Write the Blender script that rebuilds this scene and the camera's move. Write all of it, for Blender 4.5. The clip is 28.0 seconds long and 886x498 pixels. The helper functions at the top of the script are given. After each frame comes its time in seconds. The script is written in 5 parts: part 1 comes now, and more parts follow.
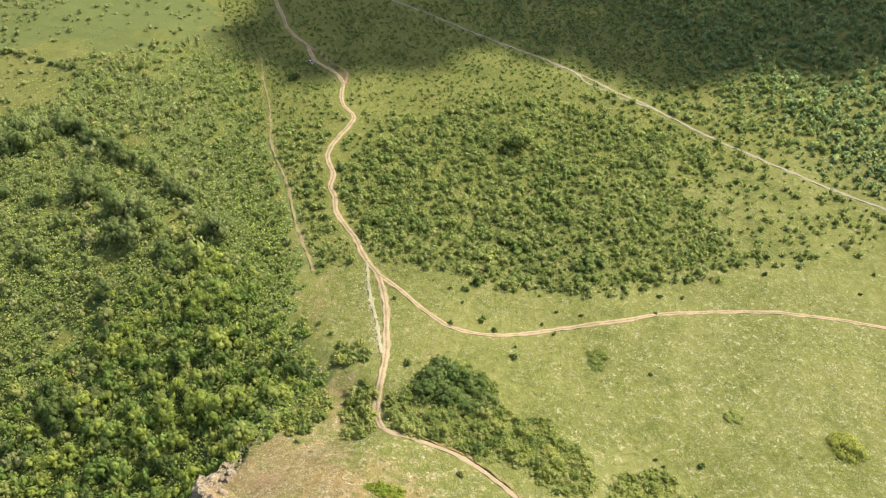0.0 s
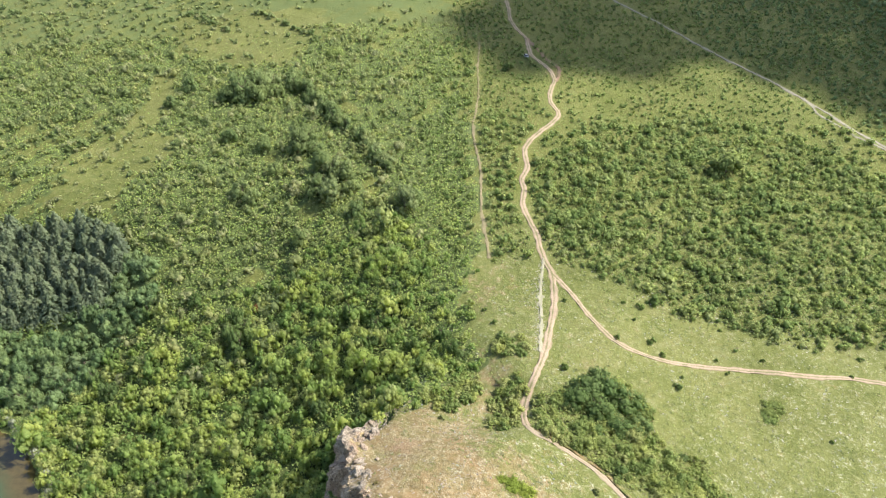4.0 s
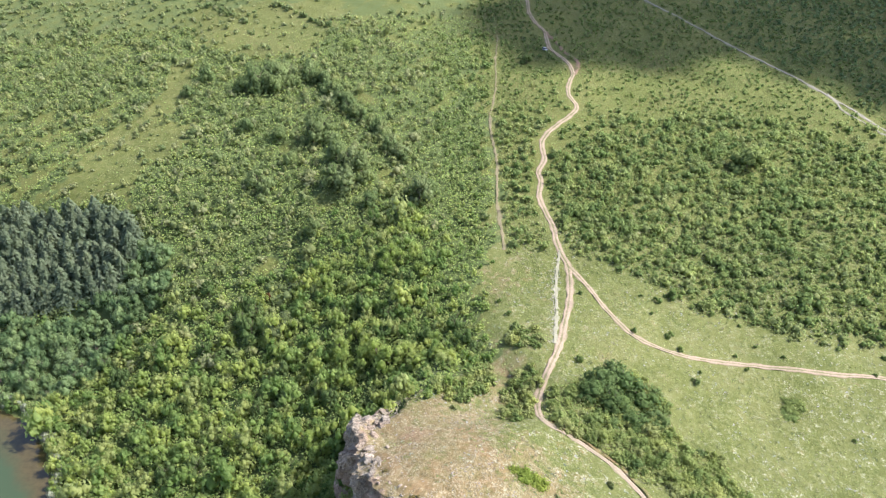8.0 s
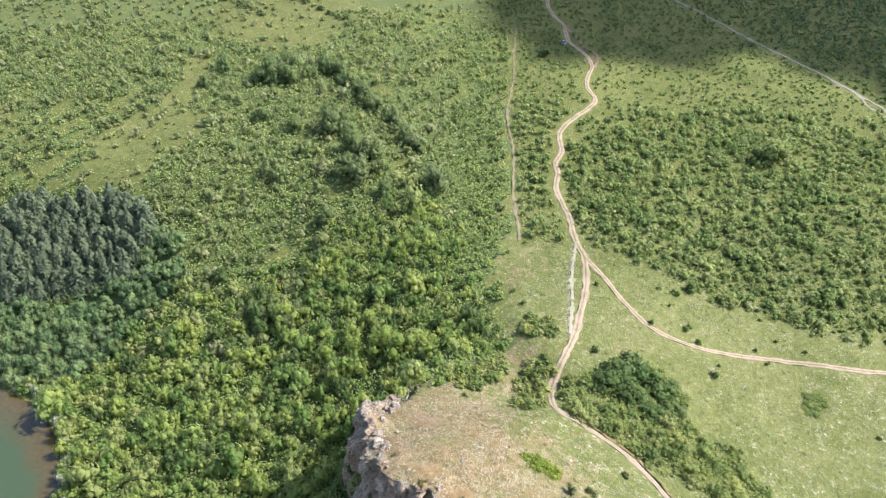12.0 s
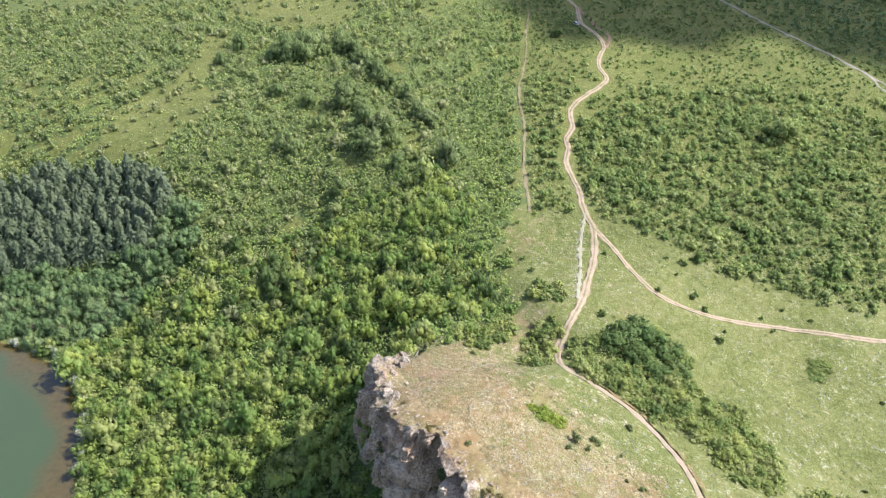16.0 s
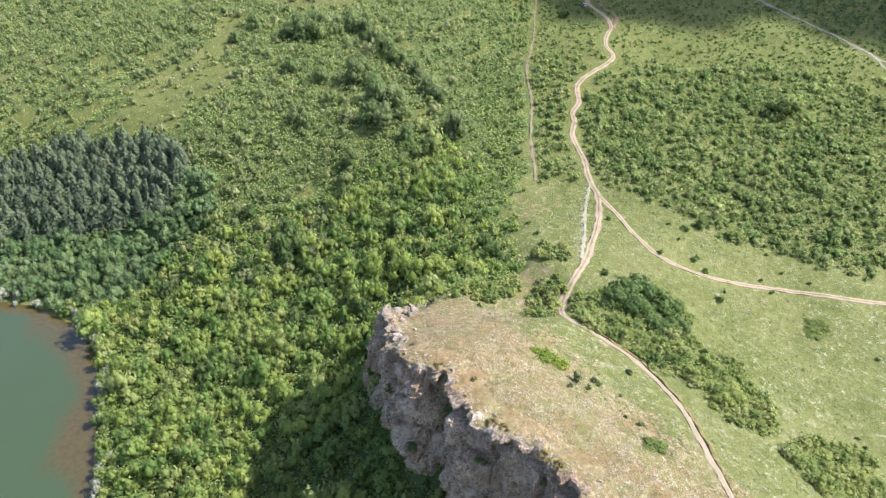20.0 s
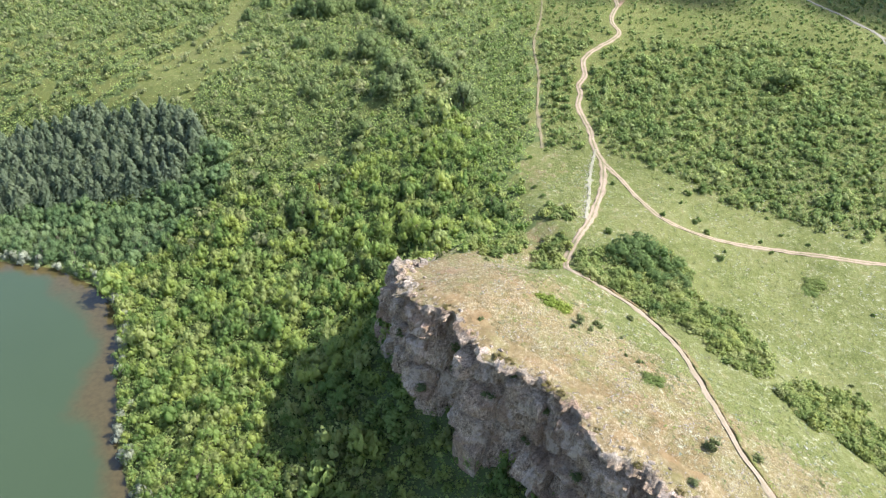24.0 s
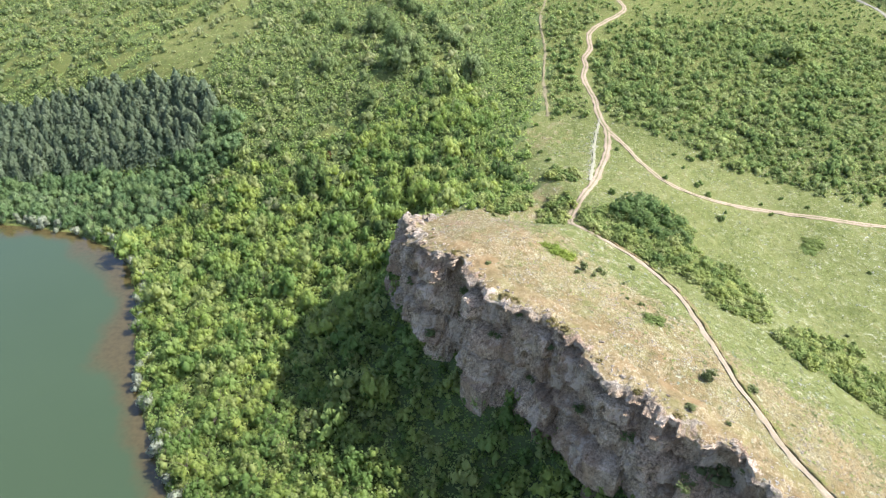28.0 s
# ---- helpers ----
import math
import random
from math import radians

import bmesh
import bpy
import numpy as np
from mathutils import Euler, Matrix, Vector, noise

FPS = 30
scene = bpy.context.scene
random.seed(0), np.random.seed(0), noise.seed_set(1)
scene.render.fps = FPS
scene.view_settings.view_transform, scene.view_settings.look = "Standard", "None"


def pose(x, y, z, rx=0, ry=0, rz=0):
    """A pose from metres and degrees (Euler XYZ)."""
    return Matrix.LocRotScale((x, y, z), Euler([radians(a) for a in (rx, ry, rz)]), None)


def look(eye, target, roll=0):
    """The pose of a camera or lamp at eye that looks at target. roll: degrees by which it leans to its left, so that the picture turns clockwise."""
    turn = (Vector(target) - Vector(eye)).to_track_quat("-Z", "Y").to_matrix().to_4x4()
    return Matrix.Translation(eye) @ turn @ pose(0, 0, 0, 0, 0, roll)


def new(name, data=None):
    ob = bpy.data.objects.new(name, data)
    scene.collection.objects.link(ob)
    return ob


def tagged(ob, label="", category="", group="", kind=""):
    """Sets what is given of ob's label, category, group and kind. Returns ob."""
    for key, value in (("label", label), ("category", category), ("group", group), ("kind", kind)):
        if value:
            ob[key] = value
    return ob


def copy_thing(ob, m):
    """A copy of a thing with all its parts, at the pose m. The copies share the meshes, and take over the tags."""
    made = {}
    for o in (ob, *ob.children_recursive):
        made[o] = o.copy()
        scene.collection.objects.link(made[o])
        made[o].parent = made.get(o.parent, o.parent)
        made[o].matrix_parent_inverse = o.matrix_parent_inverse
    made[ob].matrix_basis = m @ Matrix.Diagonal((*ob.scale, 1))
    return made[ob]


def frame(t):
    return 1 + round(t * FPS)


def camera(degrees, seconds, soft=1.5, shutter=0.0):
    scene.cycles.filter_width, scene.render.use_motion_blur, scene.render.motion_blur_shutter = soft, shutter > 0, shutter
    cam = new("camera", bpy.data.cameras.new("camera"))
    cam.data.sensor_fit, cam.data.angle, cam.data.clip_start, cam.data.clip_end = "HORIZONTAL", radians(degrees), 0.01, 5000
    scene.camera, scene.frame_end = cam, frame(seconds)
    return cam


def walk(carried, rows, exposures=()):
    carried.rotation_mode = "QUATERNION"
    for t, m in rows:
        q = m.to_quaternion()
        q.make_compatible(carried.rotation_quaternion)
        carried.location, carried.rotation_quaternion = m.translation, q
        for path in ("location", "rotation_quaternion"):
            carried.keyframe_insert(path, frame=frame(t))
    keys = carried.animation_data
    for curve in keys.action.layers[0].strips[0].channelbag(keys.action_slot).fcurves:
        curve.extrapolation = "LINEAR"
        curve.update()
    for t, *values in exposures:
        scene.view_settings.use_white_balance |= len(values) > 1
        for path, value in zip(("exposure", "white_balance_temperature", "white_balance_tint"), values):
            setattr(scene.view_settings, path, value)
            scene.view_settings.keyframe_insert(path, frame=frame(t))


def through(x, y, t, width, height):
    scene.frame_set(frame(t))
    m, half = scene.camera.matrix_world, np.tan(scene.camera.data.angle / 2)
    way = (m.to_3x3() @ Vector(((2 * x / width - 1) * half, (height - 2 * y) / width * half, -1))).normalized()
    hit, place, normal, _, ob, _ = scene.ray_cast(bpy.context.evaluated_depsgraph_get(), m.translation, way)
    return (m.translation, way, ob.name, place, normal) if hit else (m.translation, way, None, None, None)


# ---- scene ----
EXPOSURES = [(0, 1.05, 7250, 9), (2, 1.10, 7050, 8.5), (3.5, 1.20, 6400, 12), (8, 1.22, 5760, 18), (20, 1.20, 5740, 17), (28, 1.33, 5700, 15)]
cam = camera(62.90, 28.0, soft=1.15)
walk(cam, [
    (0, pose(17.21, -83.86, 186.86, 56.329, 0.853, -20.707)),
    (0.5, pose(17.31, -83.84, 186.44, 56.331, 0.946, -20.375)),
    (1, pose(17.44, -83.82, 186.02, 56.355, 0.445, -12.723)),
    (1.5, pose(17.61, -83.83, 185.61, 56.271, -0.296, -5.150)),
    (2, pose(17.79, -83.83, 185.24, 56.262, -0.424, -3.647)),
    (2.5, pose(17.95, -83.83, 184.87, 56.374, -0.393, -3.312)),
    (3, pose(18.05, -83.81, 184.49, 56.515, -0.357, -3.169)),
    (3.5, pose(18.12, -83.75, 184.05, 56.577, -0.339, -3.025)),
    (5.5, pose(18.27, -83.33, 182.00, 56.590, -0.348, -2.335)),
    (6, pose(18.30, -83.24, 181.44, 56.592, -0.340, -2.164)),
    (6.5, pose(18.34, -83.18, 180.84, 56.600, -0.319, -1.993)),
    (7, pose(18.40, -83.14, 180.22, 56.612, -0.306, -1.801)),
    (7.5, pose(18.47, -83.10, 179.55, 56.627, -0.320, -1.599)),
    (8, pose(18.55, -83.06, 178.85, 56.651, -0.333, -1.402)),
    (8.5, pose(18.64, -83.01, 178.12, 56.682, -0.318, -1.207)),
    (9, pose(18.75, -82.94, 177.37, 56.715, -0.291, -1.007)),
    (9.5, pose(18.86, -82.85, 176.60, 56.749, -0.282, -0.805)),
    (10, pose(18.96, -82.76, 175.82, 56.778, -0.298, -0.610)),
    (10.5, pose(19.04, -82.70, 175.04, 56.802, -0.316, -0.417)),
    (11, pose(19.11, -82.69, 174.28, 56.828, -0.318, -0.234)),
    (11.5, pose(19.18, -82.83, 173.54, 56.866, -0.315, -0.070)),
    (13.5, pose(19.44, -84.34, 170.72, 57.240, -0.301, 0.609)),
    (14, pose(19.50, -85.23, 170.04, 57.103, -0.335, 0.736)),
    (14.5, pose(19.56, -86.56, 169.36, 56.915, -0.332, 0.860)),
    (15, pose(19.62, -88.12, 168.67, 56.750, -0.317, 0.976)),
    (15.5, pose(19.67, -89.75, 167.99, 56.680, -0.304, 1.086)),
    (16, pose(19.72, -91.36, 167.30, 56.662, -0.295, 1.201)),
    (16.5, pose(19.78, -92.93, 166.60, 56.647, -0.300, 1.320)),
    (17, pose(19.83, -94.44, 165.89, 56.635, -0.301, 1.428)),
    (17.5, pose(19.88, -95.93, 165.18, 56.636, -0.285, 1.528)),
    (18, pose(19.94, -97.42, 164.46, 56.636, -0.262, 1.622)),
    (18.5, pose(20.02, -98.90, 163.73, 56.633, -0.238, 1.714)),
    (19, pose(20.11, -100.38, 163.00, 56.626, -0.211, 1.799)),
    (19.5, pose(20.19, -101.87, 162.27, 56.602, -0.204, 1.885)),
    (20, pose(20.27, -103.38, 161.54, 56.571, -0.225, 1.981)),
    (20.5, pose(20.34, -104.91, 160.84, 56.548, -0.237, 2.073)),
    (21, pose(20.38, -106.44, 160.16, 56.522, -0.217, 2.147)),
    (21.5, pose(20.40, -107.96, 159.50, 56.486, -0.182, 2.219)),
    (23.5, pose(20.41, -114.07, 156.89, 56.312, -0.141, 2.536)),
    (24, pose(20.40, -115.58, 156.24, 56.260, -0.092, 2.593)),
    (24.5, pose(20.38, -117.08, 155.56, 56.206, -0.076, 2.660)),
    (25, pose(20.35, -118.61, 154.86, 56.168, -0.063, 2.731)),
    (25.5, pose(20.32, -120.16, 154.15, 56.146, -0.044, 2.808)),
    (26, pose(20.30, -121.73, 153.44, 56.120, -0.031, 2.882)),
    (26.5, pose(20.28, -123.25, 152.74, 56.074, -0.020, 2.948)),
    (27, pose(20.25, -124.70, 152.06, 56.002, -0.017, 3.009)),
    (27.5, pose(20.21, -126.02, 151.37, 55.930, -0.023, 3.053)),
    (28, pose(20.16, -127.23, 150.68, 55.882, -0.029, 3.071)),
], EXPOSURES)

# ---- light
TO_SUN = Vector((0.90, 0.06, 1.0)).normalized()
world = bpy.data.worlds.new("sky")
scene.world = world
world.use_nodes = True
wn = world.node_tree.nodes
sky = wn.new("ShaderNodeTexSky")
sky.sky_type, sky.sun_disc = "NISHITA", False
sky.sun_elevation, sky.sun_rotation = math.asin(TO_SUN.z), math.atan2(TO_SUN.x, TO_SUN.y)
sky.air_density, sky.dust_density, sky.ozone_density = 1.0, 2.0, 1.0
world.node_tree.links.new(sky.outputs[0], wn["Background"].inputs[0])
wn["Background"].inputs[1].default_value = 0.135
sun = new("sun", bpy.data.lights.new("sun", "SUN"))
sun.data.energy, sun.data.angle, sun.data.color = 4.7, radians(0.55), (1.0, 0.955, 0.87)
sun.matrix_world = look(TO_SUN * 900, (0, 0, 0))


# ---- materials
class Nodes:
    """A short way to write a node material."""

    def __init__(self, name):
        self.mat = bpy.data.materials.new(name)
        self.mat.use_nodes = True
        self.t = self.mat.node_tree
        self.bsdf = self.t.nodes["Principled BSDF"]
        self.out = self.t.nodes["Material Output"]

    def add(self, kind, **inputs):
        n = self.t.nodes.new(kind)
        for key, v in inputs.items():
            self.put(n, key.replace("_", " "), v)
        return n

    def put(self, n, key, v):
        if isinstance(v, bpy.types.NodeSocket):
            self.t.links.new(v, n.inputs[key])
        else:
            n.inputs[key].default_value = v

    def place(self):
        return self.t.nodes.new("ShaderNodeNewGeometry").outputs["Position"]

    def noise(self, scale, detail=5, rough=0.6, where=None, stretch=None):
        p = where or self.place()
        if stretch:
            m = self.t.nodes.new("ShaderNodeVectorMath")
            m.operation = "MULTIPLY"
            self.t.links.new(p, m.inputs[0])
            m.inputs[1].default_value = stretch
            p = m.outputs[0]
        return self.add("ShaderNodeTexNoise", Vector=p, Scale=scale, Detail=detail, Roughness=rough).outputs[0]

    def ramp(self, fac, stops):
        n = self.t.nodes.new("ShaderNodeValToRGB")
        e = n.color_ramp.elements
        while len(e) < len(stops):
            e.new(0.5)
        for el, (pos, col) in zip(e, stops):
            el.position = pos
            el.color = (*col, 1) if len(col) == 3 else col
        self.t.links.new(fac, n.inputs[0])
        return n.outputs[0]

    def step(self, fac, lo, hi):
        n = self.t.nodes.new("ShaderNodeMapRange")
        n.interpolation_type = "SMOOTHSTEP"
        self.t.links.new(fac, n.inputs[0])
        n.inputs[1].default_value, n.inputs[2].default_value = lo, hi
        return n.outputs[0]

    def mix(self, fac, a, b, blend="MIX"):
        n = self.t.nodes.new("ShaderNodeMix")
        n.data_type, n.blend_type = "RGBA", blend
        for i, v in ((0, fac), (6, a), (7, b)):
            if isinstance(v, bpy.types.NodeSocket):
                self.t.links.new(v, n.inputs[i])
            else:
                n.inputs[i].default_value = v if i == 0 else (*v, 1)
        return n.outputs[2]

    def math(self, op, a, b=0.0):
        n = self.t.nodes.new("ShaderNodeMath")
        n.operation = op
        for i, v in ((0, a), (1, b)):
            if isinstance(v, bpy.types.NodeSocket):
                self.t.links.new(v, n.inputs[i])
            else:
                n.inputs[i].default_value = v
        return n.outputs[0]

    def attr(self, name):
        n = self.t.nodes.new("ShaderNodeAttribute")
        n.attribute_name = name
        return n.outputs["Fac"]

    def bump(self, height, strength, distance):
        return self.add("ShaderNodeBump", Height=height, Strength=strength, Distance=distance).outputs[0]

    def done(self, colour, rough=0.9, normal=None, spec=0.2):
        self.put(self.bsdf, "Base Color", colour if isinstance(colour, bpy.types.NodeSocket) else (*colour, 1))
        self.put(self.bsdf, "Roughness", rough)
        self.put(self.bsdf, "Specular IOR Level", spec)
        if normal is not None:
            self.put(self.bsdf, "Normal", normal)
        return self.mat


def leaf_material(name, dark, mid, light, through=0.5, variety=1.0):
    """Leaves: each one differs a little, each plant has its own tint."""
    n = Nodes(name)
    each = n.t.nodes.new("ShaderNodeNewGeometry").outputs["Random Per Island"]
    plant = n.math("FRACT", n.math("ADD", n.attr("tint"), n.t.nodes.new("ShaderNodeObjectInfo").outputs["Random"]))
    dark, mid, light = (tuple(c * k for c, k in zip(shade, (1.11, 1.11, 1.10))) for shade in (dark, mid, light))
    patch = n.step(n.noise(0.045, 4), 0.25, 0.75)
    f = n.math("ADD", n.math("MULTIPLY", plant, 0.50), n.math("ADD", n.math("MULTIPLY", each, 0.12), n.math("MULTIPLY", patch, 0.40)))
    col = n.ramp(f, [(0.02, dark), (0.45, mid), (0.95, light)])
    kind = n.math("FRACT", n.math("MULTIPLY", plant, 13.7))
    deep = tuple(c * k for c, k in zip(mid, (0.54, 0.68, 0.72)))
    col = n.mix(n.math("MULTIPLY", n.step(kind, 0.62, 0.74), 0.70 * variety), col, deep)
    dusty = tuple(c * k for c, k in zip(light, (0.84, 0.83, 1.16)))
    col = n.mix(n.math("MULTIPLY", n.step(kind, 0.26, 0.16), 0.5 * variety), col, dusty)
    cool = tuple(c * k for c, k in zip(mid, (0.76, 0.88, 1.04)))
    col = n.mix(n.math("MULTIPLY", n.math("MULTIPLY", n.step(kind, 0.30, 0.34), n.step(kind, 0.52, 0.48)), 0.5 * variety), col, cool)
    # single leaves within each spray
    speck = n.noise(3.2, 4, 0.75)
    col = n.mix(n.math("MULTIPLY", n.step(speck, 0.49, 0.36), 0.34), col, tuple(c * 0.6 for c in dark))
    col = n.mix(n.math("MULTIPLY", n.step(speck, 0.51, 0.63), 0.14), col, tuple(min(c * 1.05, 0.8) for c in light))
    # a spray of many leaves shades like the rounded crown that it belongs to
    turn = n.t.nodes.new("ShaderNodeVectorTransform")
    turn.vector_type, turn.convert_from, turn.convert_to = "NORMAL", "OBJECT", "WORLD"
    source = n.t.nodes.new("ShaderNodeAttribute")
    source.attribute_name = "round"
    n.t.links.new(source.outputs["Vector"], turn.inputs[0])
    blend = n.t.nodes.new("ShaderNodeMix")
    blend.data_type = "VECTOR"
    blend.inputs[0].default_value = 0.28
    n.t.links.new(turn.outputs[0], blend.inputs[4])
    n.t.links.new(n.t.nodes.new("ShaderNodeNewGeometry").outputs["Normal"], blend.inputs[5])
    unit = n.t.nodes.new("ShaderNodeVectorMath")
    unit.operation = "NORMALIZE"
    n.t.links.new(blend.outputs[1], unit.inputs[0])
    ruffled = n.add("ShaderNodeBump", Height=speck, Strength=0.8, Distance=0.5, Normal=unit.outputs[0]).outputs[0]
    n.done(col, 0.7, ruffled, 0.15)
    tr = n.add("ShaderNodeBsdfTranslucent", Color=col)
    mx = n.t.nodes.new("ShaderNodeMixShader")
    mx.inputs[0].default_value = through
    n.t.links.new(n.bsdf.outputs[0], mx.inputs[1])
    n.t.links.new(tr.outputs[0], mx.inputs[2])
    n.t.links.new(mx.outputs[0], n.out.inputs[0])
    return n.mat


def dry_turf(n):
    """Short dry grass: tan, with olive and rusty patches and bleached tufts."""
    col = n.ramp(n.noise(0.45, 9, 0.78), [(0.30, (0.066, 0.056, 0.022)), (0.46, (0.140, 0.102, 0.043)), (0.58, (0.200, 0.150, 0.068)), (0.72, (0.300, 0.248, 0.145))])
    patch = n.noise(0.13, 5, 0.65)
    col = n.mix(n.math("MULTIPLY", n.step(patch, 0.52, 0.62), 0.55), col, (0.150, 0.138, 0.044))
    col = n.mix(n.math("MULTIPLY", n.step(patch, 0.49, 0.40), 0.6), col, (0.190, 0.122, 0.054))
    straw = n.math("MULTIPLY", n.step(n.noise(1.9, 6, 0.85, stretch=(1.0, 0.55, 1.0)), 0.50, 0.58), n.step(n.noise(0.14, 5, 0.65), 0.38, 0.56))
    return n.mix(n.math("MULTIPLY", straw, 0.6), col, (0.375, 0.322, 0.205))


def ground_material():
    n = Nodes("meadow_ground")
    grain, mid, broad = n.noise(2.6, 6, 0.7), n.noise(0.35, 5), n.noise(0.045, 4)
    green = n.ramp(n.math("ADD", n.math("MULTIPLY", broad, 0.5), n.math("MULTIPLY", mid, 0.5)), [(0.33, (0.064, 0.077, 0.015)), (0.5, (0.099, 0.109, 0.023)), (0.66, (0.142, 0.139, 0.039))])
    col = n.mix(n.math("MULTIPLY", n.step(grain, 0.52, 0.72), 0.45), green, (0.184, 0.180, 0.085))
    col = n.mix(n.math("MULTIPLY", n.step(grain, 0.48, 0.34), 0.65), col, (0.048, 0.063, 0.015))
    col = n.mix(n.math("MULTIPLY", n.step(n.noise(1.7, 6, 0.9), 0.52, 0.60), 0.44), col, (0.205, 0.216, 0.092))
    col = n.mix(n.math("MULTIPLY", n.step(n.noise(0.75, 7, 0.82), 0.50, 0.60), 0.36), col, (0.205, 0.222, 0.088))
    col = n.mix(n.math("MULTIPLY", n.step(n.noise(0.55, 7, 0.8, stretch=(1.0, 0.6, 1.0)), 0.49, 0.38), 0.5), col, (0.064, 0.080, 0.020))
    brown = n.step(n.noise(0.06, 4, 0.65), 0.47, 0.62)
    col = n.mix(n.math("MULTIPLY", brown, 0.14), col, (0.153, 0.132, 0.053))
    # dry turf of the rock cap
    dry = dry_turf(n)
    col = n.mix(n.step(n.math("ADD", n.attr("dry"), n.math("MULTIPLY", n.math("SUBTRACT", mid, 0.5), 2.2)), 0.15, 0.85), col, dry)
    # pale flower heads and dry tufts
    fl = n.math("MULTIPLY", n.step(n.noise(1.1, 6, 0.85), 0.52, 0.60), n.attr("pale"))
    col = n.mix(n.math("MULTIPLY", fl, n.math("ADD", n.step(mid, 0.42, 0.66), 0.05)), col, (0.390, 0.390, 0.262))
    col = n.mix(n.math("MULTIPLY", n.math("MULTIPLY", n.attr("pale"), n.step(broad, 0.30, 0.62)), 0.3), col, (0.166, 0.170, 0.066))
    # bare earth
    soil = n.ramp(n.noise(1.7, 5), [(0.3, (0.162, 0.104, 0.053)), (0.55, (0.223, 0.150, 0.082)), (0.75, (0.315, 0.259, 0.183))])
    col = n.mix(n.step(n.math("ADD", n.attr("earth"), n.math("MULTIPLY", n.math("SUBTRACT", n.noise(0.5, 7, 0.7), 0.5), 1.3)), 0.25, 0.85), col, soil)
    # leaf litter below the woods
    col = n.mix(n.step(n.math("ADD", n.attr("wood"), n.math("MULTIPLY", n.math("SUBTRACT", mid, 0.5), 0.8)), 0.35, 0.7), col, n.mix(grain, (0.064, 0.087, 0.027), (0.119, 0.141, 0.048)))
    return n.done(col, 0.95, n.bump(n.math("ADD", grain, mid), 0.9, 0.35), 0.1)


def rock_material(name="limestone", warm=0.8, sunned=None):
    n = Nodes(name)
    fine, mid, big = n.noise(1.9, 8, 0.72), n.noise(0.35, 6, 0.65), n.noise(0.09, 4)
    runs = n.noise(0.55, 5, 0.6, stretch=(0.860, 0.860, 0.138))
    layer = n.t.nodes.new("ShaderNodeCombineXYZ")
    n.t.links.new(n.math("MULTIPLY", n.attr("bedded"), 1.0), layer.inputs[2])
    n.t.links.new(n.math("MULTIPLY", big, 1.5), layer.inputs[0])
    beds = n.noise(0.85, 5, 0.65, where=layer.outputs[0])
    blotch = n.noise(0.16, 6, 0.7, stretch=(1.0, 1.0, 0.7))
    # Two tones of one rock: sunlit rim, then the face brightened for its shade.
    col = n.ramp(n.math("ADD", n.math("MULTIPLY", fine, 0.5), n.math("MULTIPLY", mid, 0.5)), [(0.34, (0.110, 0.090, 0.062)), (0.45, (0.285, 0.236, 0.166)), (0.55, (0.400, 0.338, 0.246)), (0.66, (0.520, 0.450, 0.348))])
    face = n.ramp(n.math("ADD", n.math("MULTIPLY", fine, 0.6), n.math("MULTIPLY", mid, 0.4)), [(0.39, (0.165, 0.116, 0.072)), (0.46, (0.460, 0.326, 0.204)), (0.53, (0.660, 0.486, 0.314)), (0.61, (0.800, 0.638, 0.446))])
    col = n.mix(n.attr("bare") if sunned is None else sunned, face, col)
    col = n.mix(n.math("MULTIPLY", n.step(big, 0.46, 0.60), warm), col, (0.408, 0.264, 0.157))
    cracks = n.noise(0.9, 7, 0.75, stretch=(1.0, 1.0, 0.35))
    col = n.mix(n.math("MULTIPLY", n.step(n.math("ABSOLUTE", n.math("SUBTRACT", cracks, 0.5)), 0.035, 0.0), 0.5), col, (0.058, 0.044, 0.031))
    pale = n.noise(0.22, 6, 0.7, stretch=(1.0, 1.0, 0.45))
    col = n.mix(n.math("MULTIPLY", n.step(pale, 0.52, 0.62), 0.75), col, (0.690, 0.545, 0.395))
    col = n.mix(n.math("MULTIPLY", n.step(runs, 0.57, 0.66), 0.3), col, (0.089, 0.075, 0.060))
    col = n.mix(n.math("MULTIPLY", n.step(blotch, 0.52, 0.62), 0.3), col, (0.196, 0.166, 0.132))
    col = n.mix(n.math("MULTIPLY", n.step(beds, 0.58, 0.66), 0.32), col, (0.111, 0.092, 0.072))
    grassy = n.step(n.math("ADD", n.attr("turf"), n.math("MULTIPLY", n.math("SUBTRACT", fine, 0.5), 1.6)), 0.35, 0.6)
    col = n.mix(grassy, col, dry_turf(n))
    relief = n.bump(n.math("ADD", fine, n.math("ADD", mid, cracks)), n.math("SUBTRACT", 1.0, n.math("MULTIPLY", grassy, 0.8)), 0.9)
    return n.done(col, 0.92, relief, 0.15)


